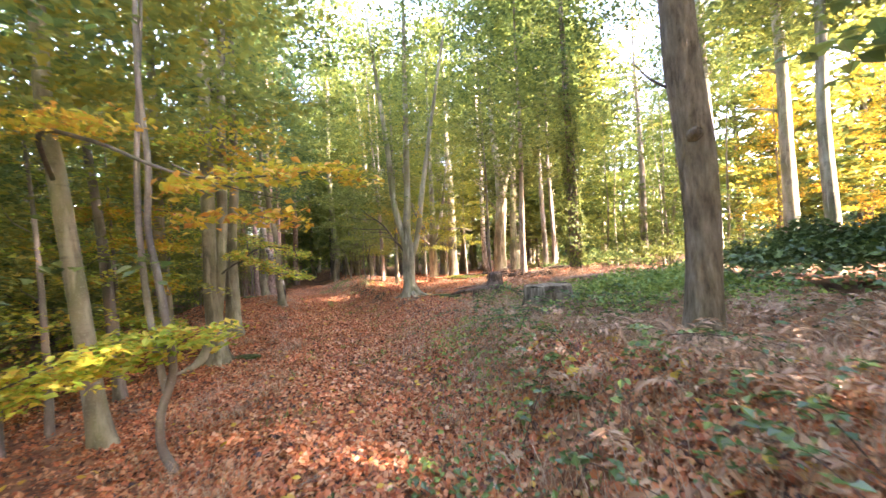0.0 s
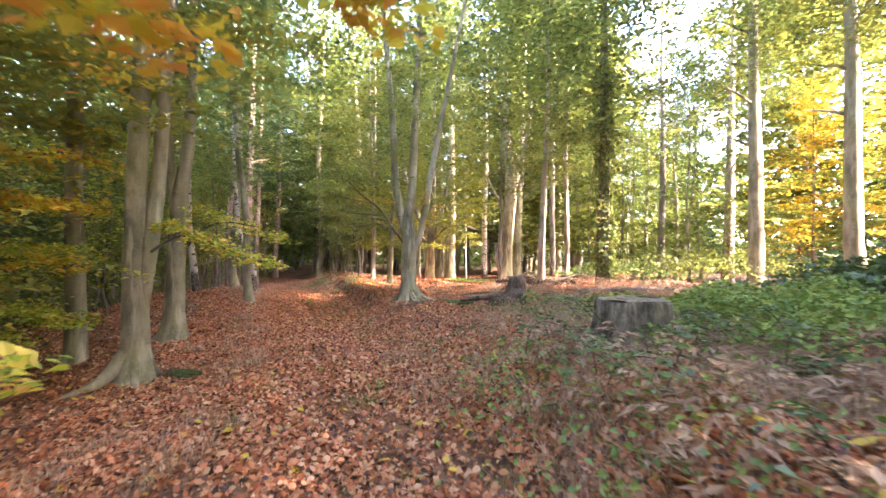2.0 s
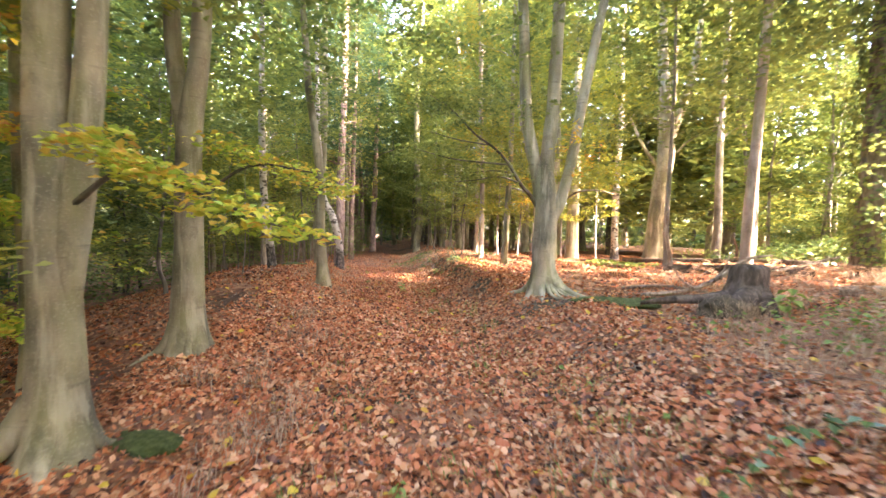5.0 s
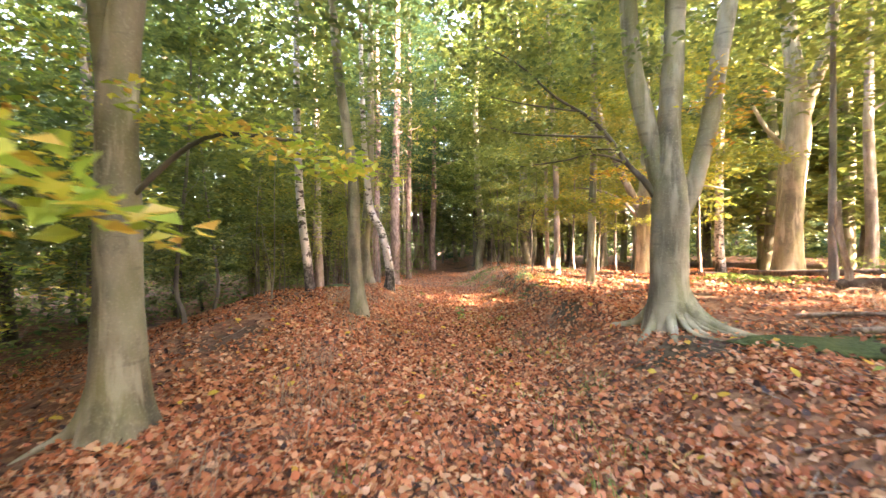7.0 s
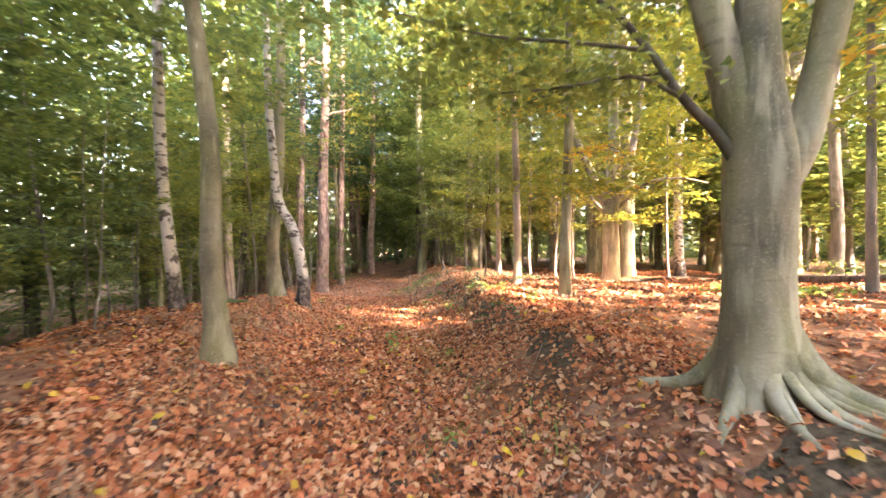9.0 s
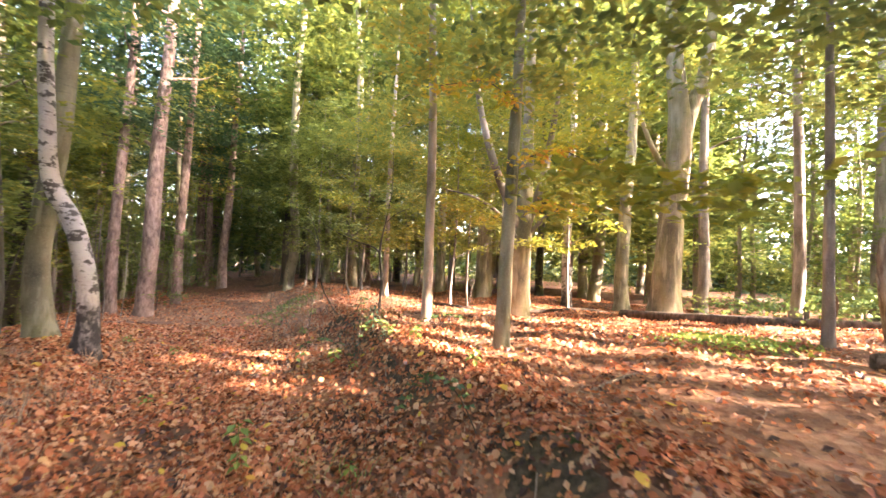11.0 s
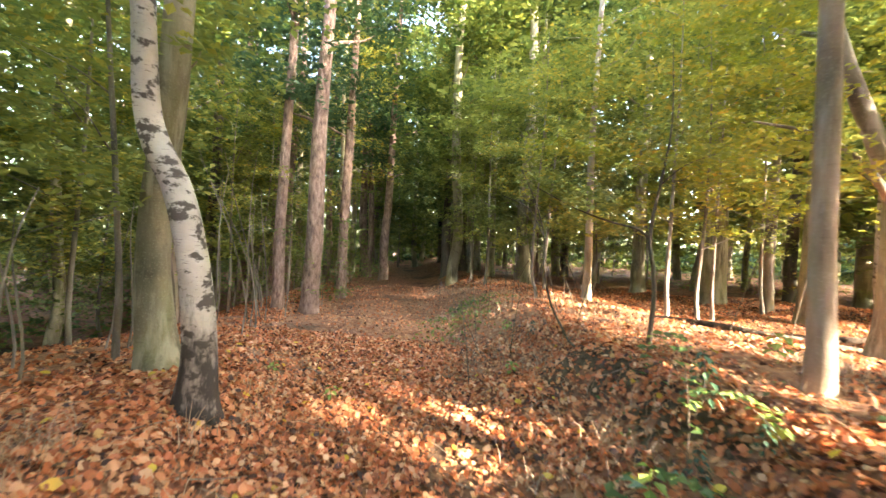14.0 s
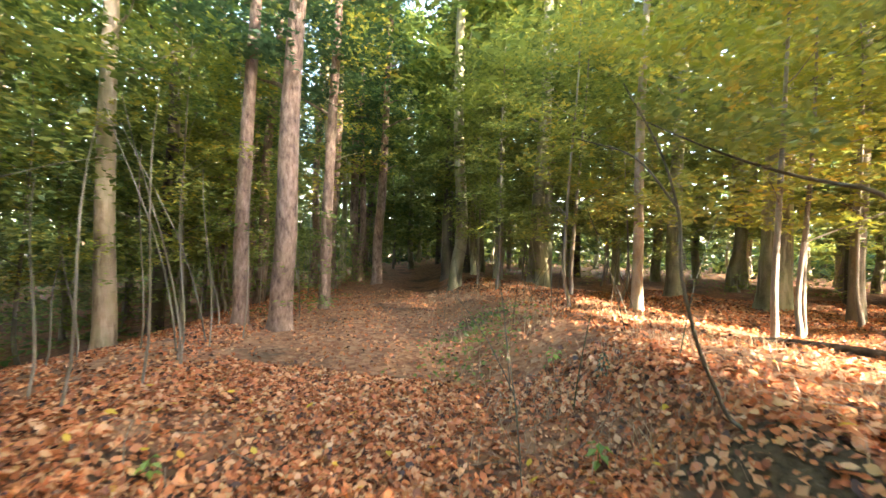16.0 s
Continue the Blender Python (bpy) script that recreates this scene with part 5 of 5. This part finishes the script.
# ---- brambles, herbs and grass ----
def mound(n, x, y, sx, sy, h, size, mat, name, label, category):
    u = rng.normal(0, 0.42, (n, 2))
    px, py = x + u[:, 0] * sx, y + u[:, 1] * sy
    top = h * np.exp(-0.9 * (u ** 2).sum(1)) * (1 + 0.25 * np.sin(px * 3.1) * np.sin(py * 2.7))
    pz = ground_z(px, py) + top * rng.uniform(0.25, 1.0, n) ** 0.5
    nr = np.concatenate([rng.normal(0, 0.6, (n, 2)), np.ones((n, 1))], 1)
    s = size * rng.uniform(0.6, 1.3, n)
    v, q = leaves(np.stack([px, py, pz], 1), nr, s, s * 0.7, fold=0.2)
    return tagged(new(name, quads_mesh(name, v, q, mat)), label, category, kind="stuff")


mound(16000, 9.2, 8.6, 4.2, 3.2, 1.25, 0.13, BRAMBLE, "bramble_thicket", "dark green bramble thicket on the bank", "brambles")
mound(5200, 3.9, 7.7, 2.2, 1.9, 0.62, 0.075, HERB, "nettle_patch", "light green nettles and herbs by a stump", "herbs")
mound(1500, 2.9, 6.3, 2.0, 1.4, 0.4, 0.065, HERB, "herb_patch", "green herbs around a stump", "herbs")
mound(2200, 3.0, 10.2, 2.6, 2.2, 0.3, 0.065, HERB, "herb_patch", "low green herbs on the bank", "herbs")
mound(550, 0.5, 4.6, 1.1, 2.0, 0.25, 0.06, HERB, "herb_patch", "low brambles and herbs among leaves", "herbs")
mound(350, 0.1, 6.6, 0.9, 1.5, 0.22, 0.06, HERB, "herb_patch", "low green brambles among leaves", "herbs")
mound(250, -0.1, 2.6, 0.9, 1.0, 0.2, 0.06, BRAMBLE, "herb_patch", "low dark brambles among leaves", "herbs")
mound(260, 1.3, 2.8, 1.3, 1.2, 0.22, 0.05, BRAMBLE, "herb_patch", "dark brambles on the bank", "herbs")
mound(80, -3.5, 18.9, 0.6, 1.0, 0.15, 0.045, BRAMBLE, "herb_patch", "dark brambles on the bank", "herbs")
mound(500, 0.9, 17.0, 1.0, 0.8, 0.15, 0.07, HERB, "herb_patch", "bright green seedlings in the sun", "herbs")
mound(3800, 12, 20, 6, 5, 1.4, 0.14, LEAF_GREEN, "undergrowth", "sunny green undergrowth at the wood's edge", "undergrowth")
mound(2600, 7.5, 20.5, 3.0, 4.0, 0.9, 0.12, BRAMBLE, "undergrowth", "green undergrowth behind the clearing", "undergrowth")
mound(500, -6.0, 23.6, 1.0, 2.2, 0.25, 0.07, LEAF_DARK, "herb_patch", "low undergrowth at the path edge, green darkened for shade", "herbs")


def tufts(name, label, spots, blades, height, mat, spread=0.12):
    x = np.repeat(spots[:, 0], blades) + rng.normal(0, spread, len(spots) * blades)
    y = np.repeat(spots[:, 1], blades) + rng.normal(0, spread, len(spots) * blades)
    n = len(x)
    z = ground_z(x, y)
    a = rng.uniform(0, 2 * np.pi, n)
    h = height * rng.uniform(0.5, 1.2, n)
    bend = h * rng.uniform(0.3, 1.2, n)
    w = 0.0035
    dx, dy = np.cos(a), np.sin(a)
    rows = []
    for f, k in ((0, 1), (0.5, 0.8), (1.0, 0.1)):
        cx, cy, cz = x + dx * bend * f * f, y + dy * bend * f * f, z + h * f * (1 - 0.25 * f)
        for s in (-1, 1):
            rows.append(np.stack([cx - s * dy * w * k, cy + s * dx * w * k, cz], 1))
    v = np.stack(rows, 1).reshape(-1, 3)
    q = (np.arange(n)[:, None, None] * 6 + np.array([[0, 1, 3, 2], [2, 3, 5, 4]])[None]).reshape(-1, 4)
    return tagged(new(name, quads_mesh(name, v, q, mat)), label, "grass", kind="stuff")


def spots(n, xs, ys, keep):
    out = []
    while len(out) < n:
        x, y = rng.uniform(*xs), rng.uniform(*ys)
        if keep(x - float(along(y, PATH_X)), y):
            out.append((x, y))
    return np.array(out)


tufts("dry_grass", "dry straw-coloured grass along the path edges", spots(240, (-7, 5), (1, 21), lambda d, y: (0.9 < d < 4.5 and y < 9) or -2.2 < d < -0.9), 38, 0.22, DRYGRASS)
tufts("dry_grass", "pale dry grass by the stumps", spots(90, (1, 7), (8, 15), lambda d, y: d > 2.5), 40, 0.35, DRYGRASS)
tufts("dry_grass", "dry tangled grass on the bank", spots(380, (0, 6.5), (1.5, 11), lambda d, y: d > 1.3), 40, 0.22, DRYGRASS, 0.2)
tufts("green_grass", "thin green grass tufts on the path", spots(50, (-4, 3), (1, 16), lambda d, y: -0.9 < d < 1.8), 26, 0.14, HERB)

tufts("dry_grass", "dry brown grass on the bank ahead", spots(110, (-9, 0), (18, 31), lambda d, y: 0.9 < d < 4), 30, 0.2, DRYGRASS, 0.2)


def thicket(n, xs, ys, keep, zs, mat, name, label, size=0.11, radius=0.55):
    """Leafy twigs of undergrowth in flat layers."""
    p = spots(n, xs, ys, keep)
    c = np.stack([p[:, 0], p[:, 1], ground_z(p[:, 0], p[:, 1]) + rng.uniform(*zs, n)], 1)
    v, q = spray(c, radius, 26, size, 0.05, 0.35)
    return tagged(new(name, quads_mesh(name, v, q, mat)), label, "undergrowth", kind="stuff")


thicket(420, (-20, -5), (3, 17), lambda d, y: d < -4.4, (0.4, 4.5), LEAF_MIX, "undergrowth", "turning yellow-green leaves of the wood below the path")
thicket(620, (-24, -5), (12, 44), lambda d, y: d < -4.6, (0.2, 3.0), LEAF_DARK, "undergrowth", "undergrowth below the path edge, green darkened for shade")
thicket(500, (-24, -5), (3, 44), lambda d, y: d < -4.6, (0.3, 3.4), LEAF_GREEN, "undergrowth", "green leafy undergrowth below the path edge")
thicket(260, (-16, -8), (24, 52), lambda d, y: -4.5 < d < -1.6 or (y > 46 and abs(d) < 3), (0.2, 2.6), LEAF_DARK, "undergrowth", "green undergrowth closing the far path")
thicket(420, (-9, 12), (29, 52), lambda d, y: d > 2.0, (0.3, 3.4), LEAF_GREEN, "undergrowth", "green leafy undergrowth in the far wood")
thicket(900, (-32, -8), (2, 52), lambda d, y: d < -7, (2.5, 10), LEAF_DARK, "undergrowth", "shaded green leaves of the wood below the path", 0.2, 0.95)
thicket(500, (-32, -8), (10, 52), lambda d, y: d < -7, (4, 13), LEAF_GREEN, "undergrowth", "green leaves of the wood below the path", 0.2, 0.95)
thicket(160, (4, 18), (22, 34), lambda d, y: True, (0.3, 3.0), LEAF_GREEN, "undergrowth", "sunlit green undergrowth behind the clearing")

thicket(1100, (-44, -14), (-6, 62), lambda d, y: d < -11, (0.2, 9), LEAF_DARK, "undergrowth", "leafy depth of the wood below the path, darkened for shade", 0.3, 1.3)
thicket(700, (-44, -14), (0, 62), lambda d, y: d < -11, (8, 17), LEAF_DARK, "undergrowth", "upper leaves of the wood below the path, darkened for shade", 0.3, 1.3)

thicket(420, (-9, 14), (29, 52), lambda d, y: d > 2.5, (0.3, 4.0), LEAF_MIX, "undergrowth", "yellow-green leafy undergrowth in the far wood")


def canes(n, xs, ys, keep, label):
    """Bramble canes that arch from the ground and root again, with their leaves in threes."""
    wood, at, nr = Shape(), [], []
    for x, y in spots(n, xs, ys, keep):
        a, l, h = rng.uniform(0, 6.28), rng.uniform(0.5, 1.3), rng.uniform(0.12, 0.42)
        pts = []
        for f in (0, 0.25, 0.5, 0.75, 1.0):
            px, py = x + l * f * math.cos(a + 0.5 * f), y + l * f * math.sin(a + 0.5 * f)
            pts.append((px, py, gz(px, py) + 4 * h * f * (1 - 0.8 * f), 0.005 - 0.003 * f))
        wood.add(*tube(pts, 4, 3))
        for p in curve_through(pts, 3)[2:]:
            b = rng.uniform(0, 6.28)
            for k in (-0.9, 0, 0.9):
                at.append((p[0] + 0.055 * math.cos(b + k), p[1] + 0.055 * math.sin(b + k), p[2] + 0.02))
                nr.append((0.35 * math.cos(b + k) + rng.normal(0, 0.2), 0.35 * math.sin(b + k) + rng.normal(0, 0.2), 1))
    t = tagged(new("bramble_canes"), label, "brambles", kind="stuff")
    part("stems", wood.mesh("stems", LOGW, True), t)
    v, q = leaves(np.array(at), np.array(nr), 0.07 * rng.uniform(0.7, 1.3, len(at)), 0.052)
    part("foliage", quads_mesh("foliage", v, q, BRAMBLE), t)


canes(55, (0.2, 5.5), (1.6, 8.5), lambda d, y: 1.0 < d < 5, "low green bramble canes arching over dead leaves")
canes(5, (-4.5, -1.5), (14, 21), lambda d, y: 1.6 < d < 2.8, "bramble canes trailing over the earth bank")


def bracken(n, xs, ys, keep, label):
    """Collapsed dead fern fronds: a bent rib with narrow brown leaflets on both sides."""
    rib, at, nr, turn, size = Shape(), [], [], [], []
    for x, y in spots(n, xs, ys, keep):
        a, l, h = rng.uniform(0, 6.28), rng.uniform(0.35, 0.8), rng.uniform(0.08, 0.3)
        pts = [(x + l * f * math.cos(a), y + l * f * math.sin(a), gz(x + l * f * math.cos(a), y + l * f * math.sin(a)) + 0.02 + h * math.sin(2.6 * f), 0.004 - 0.003 * f) for f in (0, 0.33, 0.66, 1.0)]
        rib.add(*tube(pts, 4, 3))
        c = curve_through(pts, 4)[3:]
        for i, p in enumerate(c):
            w = 0.14 * (1 - 0.85 * i / len(c))
            for side in (-1, 1):
                b = a + side * 1.25
                at.append((p[0] + 0.5 * w * math.cos(b), p[1] + 0.5 * w * math.sin(b), p[2] - 0.01))
                nr.append((rng.normal(0, 0.4), rng.normal(0, 0.4), 1))
                turn.append(b)
                size.append(w)
    t = tagged(new("dead_bracken"), label, "bracken", kind="stuff")
    part("stems", rib.mesh("stems", DEADW, True), t)
    size = np.array(size)
    v, q = leaves(np.array(at), np.array(nr), size, 0.35 * size, np.array(turn), 0.3, 0.3)
    part("foliage", quads_mesh("foliage", v, q, RUSSET), t)


bracken(290, (0.4, 6.5), (1.2, 8), lambda d, y: 1.3 < d < 6, "collapsed russet dead bracken on the bank")
bracken(290, (2.0, 9.0), (9.5, 16), lambda d, y: d > 4.0, "pale dead bracken and brash behind a stump")

# High leaf layers, their green darkened to stand for shade
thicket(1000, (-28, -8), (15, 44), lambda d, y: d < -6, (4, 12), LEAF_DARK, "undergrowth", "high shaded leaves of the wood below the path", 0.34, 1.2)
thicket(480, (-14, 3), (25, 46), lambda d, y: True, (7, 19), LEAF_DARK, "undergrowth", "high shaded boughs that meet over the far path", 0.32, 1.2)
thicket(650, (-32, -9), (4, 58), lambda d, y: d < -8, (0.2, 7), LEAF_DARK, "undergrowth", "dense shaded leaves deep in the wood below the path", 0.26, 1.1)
thicket(170, (-8.5, -4.4), (4.5, 11), lambda d, y: d < -2.9, (0.9, 4.2), LEAF_SPRAY, "undergrowth", "yellow-green beech boughs at the wood's edge, lightened as if sunlit", 0.09, 0.36)

# single young plants
plant = thing("woodland_plant", -4.35, 15.9, gz(-4.35, 15.9), "small bright green seedling among leaves", "plant", "seedlings among the leaves")
cs, nr = [], []
for i in range(9):
    a = i * 2.4
    cs.append((0.07 * math.cos(a), 0.07 * math.sin(a), 0.06 + 0.018 * i))
    nr.append((0.5 * math.cos(a), 0.5 * math.sin(a), 1))
v, q = leaves(np.array(cs), np.array(nr), 0.11, 0.075, np.arange(9) * 2.4)
part("leaves", quads_mesh("leaves", v, q, HERB), plant)
part("stalk", Shape().add(*tube([(0, 0, -0.03, 0.005), (0.005, 0, 0.1, 0.004), (0, 0, 0.22, 0.002)], 5, 2)).mesh("stalk", HERB, True), plant)
for x, y, s in ((-4.2, 15.5, 1.0), (-3.9, 17.9, 1.3), (-3.6, 17.3, 0.8), (-3.2, 18.2, 0.7), (-5.6, 16.9, 0.9), (-2.6, 19.4, 1.6), (-3.4, 15.3, 0.8), (-2.1, 8.2, 0.7), (-1.2, 7.4, 0.8), (0.3, 7.8, 1.0), (1.75, 11.75, 2.2), (1.6, 11.7, 1.6),
                (0.5, 3.6, 1.1), (-0.3, 3.2, 0.9), (1.6, 3.3, 1.3), (-6.5, 19.2, 1.0), (-4.8, 20.2, 1.1), (-3.0, 13.2, 0.8), (-2.4, 16.2, 1.1), (-7.3, 19.4, 0.9), (-2.9, 17.2, 1.3), (-5.0, 22.0, 1.2)):
    copy_thing(plant, pose(x, y, gz(x, y), 0, 0, rng.uniform(0, 360)) @ Matrix.Scale(0.68 * s, 4))

shrub = thing("young_shrub", -3.46, 18.5, gz(-3.46, 18.5), "dark blue-green evergreen seedling on the earth bank", "shrub", "seedlings on the bank")
cs, nr, tn = [], [], []
for i in range(26):
    a = i * 2.4
    h = 0.06 + 0.012 * i
    r = 0.13 * (1.1 - h / 0.42)
    cs.append((r * math.cos(a), r * math.sin(a), h))
    nr.append((0.7 * math.cos(a), 0.7 * math.sin(a), 0.8))
    tn.append(a)
v, q = leaves(np.array(cs), np.array(nr), 0.075, 0.045, np.array(tn))
part("leaves", quads_mesh("leaves", v, q, EVERGREEN), shrub)
part("stalk", Shape().add(*tube([(0, 0, -0.04, 0.007), (0.01, 0, 0.18, 0.006), (0, 0, 0.38, 0.003)], 6, 3)).mesh("stalk", DARKB, True), shrub)
for x, y, k in ((-3.62, 18.05, 0.65), (-3.3, 18.05, 0.55), (-4.6, 21.4, 0.6)):
    copy_thing(shrub, pose(x, y, gz(x, y), 0, 0, 140 * k * 7) @ Matrix.Scale(k, 4))

# bare undergrowth stems on the bank ahead
tw = Shape()
for x, y in spots(34, (-8, 1), (20, 30), lambda d, y: 0.9 < d < 5):
    z = gz(x, y)
    l = rng.uniform(0.5, 1.6)
    a = rng.normal(0, 0.3, 2)
    tw.add(*tube([(x, y, z - 0.05, 0.006), (x + a[0] * l * 0.5, y + a[1] * l * 0.5, z + l * 0.5, 0.005), (x + a[0] * l * 1.2, y + a[1] * l, z + l, 0.003)], 4, 2))
tagged(new("bare_stems", tw.mesh("bare_stems", DARKB)), "thin bare brown stems of undergrowth on the bank", "undergrowth", kind="stuff")

# thin bare saplings that crowd the lower edge of the way
tw = Shape()
for x, y in spots(60, (-16, -6), (14, 34), lambda d, y: -5.0 < d < -2.2):
    z = gz(x, y)
    l = rng.uniform(1.2, 3.6)
    a = rng.normal(0, 0.16, 2)
    tw.add(*tube([(x, y, z - 0.05, 0.013), (x + a[0] * l * 0.4, y + a[1] * l * 0.4, z + l * 0.5, 0.01), (x + a[0] * l * 1.1, y + a[1] * l, z + l, 0.004)], 5, 3, wobble=0.03))
tagged(new("bare_stems", tw.mesh("bare_stems", GREYB)), "thin bare grey stems crowding the path edge", "undergrowth", kind="stuff")

# ---- fallen leaves ----


def litter(name, n, xs, ys, size, keep, broad, mat, label, lift=0.012, tilt=0.35):
    x, y = rng.uniform(*xs, n), rng.uniform(*ys, n)
    d = x - along(y, PATH_X)
    k = rng.uniform(0, 1, n) < keep(d, x, y)
    x, y = x[k], y[k]
    n = len(x)
    e = 0.05
    z = ground_z(x, y) + 0.012 * (np.sin(x * 7.3 + 3 * np.sin(y * 2.1)) * np.sin(y * 6.1 + 2 * np.sin(x * 3.3)))
    nr = np.stack([-(ground_z(x + e, y) - ground_z(x - e, y)) / (2 * e), -(ground_z(x, y + e) - ground_z(x, y - e)) / (2 * e), np.ones(n)], 1)
    nr[:, :2] += rng.normal(0, tilt, (n, 2))
    s = size * rng.uniform(0.4, 1.3, n)
    c = np.stack([x, y, z + lift * rng.uniform(0.2, 1.6, n)], 1)
    v, q = oak_leaves(c, nr, s) if broad else leaves(c, nr, s, s * 0.66, fold=0.2)
    return tagged(new(name, quads_mesh(name, v, q, mat)), label, "fallen leaves", kind="stuff")


bare = lambda x, y: (1 - 0.94 * np.exp(-((x + 0.8) / 1.25) ** 2 - ((y - 12.6) / 0.75) ** 2)) * (0.35 + 0.65 * ((np.sin(x * 1.9 + 1.2 * np.sin(y * 1.1)) * np.sin(y * 1.4 + x)) > -0.55))
litter("fallen_leaves", 265000, (-9, 4), (0.5, 22), 0.06, lambda d, x, y: (np.abs(d) < 2.6) * bare(x, y) * np.where((d > 1.0) & (d < 2.0) & (y > 11), 0.4, 1) * np.where((d > 1.6) & (d < 2.2) & (y > 13) & (y < 21), 0.6, 1), True, LITTER, "thick layer of brown and rust fallen leaves", 0.025, 0.7)
litter("fallen_leaves", 200000, (-14, 7), (0.5, 32), 0.066, lambda d, x, y: bare(x, y) * np.where(np.abs(d) < 2.4, 0.25, 0.9) * np.where((d > 1) & (y < 11), 0.55, 1.0), False, LITTER, "brown fallen leaves on the wood floor", 0.025, 0.7)
litter("fallen_leaves", 330000, (-9, 4), (0.5, 22), 0.056, lambda d, x, y: (np.abs(d) < 2.9) * bare(x, y) * np.where((d > 1.6) & (d < 2.2) & (y > 13) & (y < 21), 0.45, 1), False, LITTER, "small rust-brown fallen beech leaves", 0.016, 0.5)
litter("fallen_yellow_leaves", 3200, (-9, 4), (1, 21), 0.075, lambda d, x, y: (np.abs(d) < 3.5) * np.where(y < 7, 0.8, 0.45), True, MAPLE, "scattered yellow fallen leaves", 0.035, 0.35)

litter("fallen_yellow_leaves", 45, (0.2, 3.6), (1.4, 5.0), 0.11, lambda d, x, y: 0 * d + 1.0, True, MAPLE, "large yellow fallen maple leaves", 0.05, 0.4)

# dry twigs on the floor
tw = Shape()
for x, y in spots(420, (-9, 4), (1, 22), lambda d, y: -3.5 < d < 4):
    a, l = rng.uniform(0, 6.28), rng.uniform(0.15, 0.7)
    p = []
    for f in (-0.5, 0, 0.5):
        px, py = x + l * f * math.cos(a) + rng.normal(0, 0.02), y + l * f * math.sin(a) + rng.normal(0, 0.02)
        p.append((px, py, gz(px, py) + 0.025, 0.006 * (1 - 0.6 * (f + 0.5))))
    tw.add(*tube(p, 4, 2))
tagged(new("dry_twigs", tw.mesh("dry_twigs", DEADW)), "thin dry twigs lying among fallen leaves", "twigs", kind="stuff")
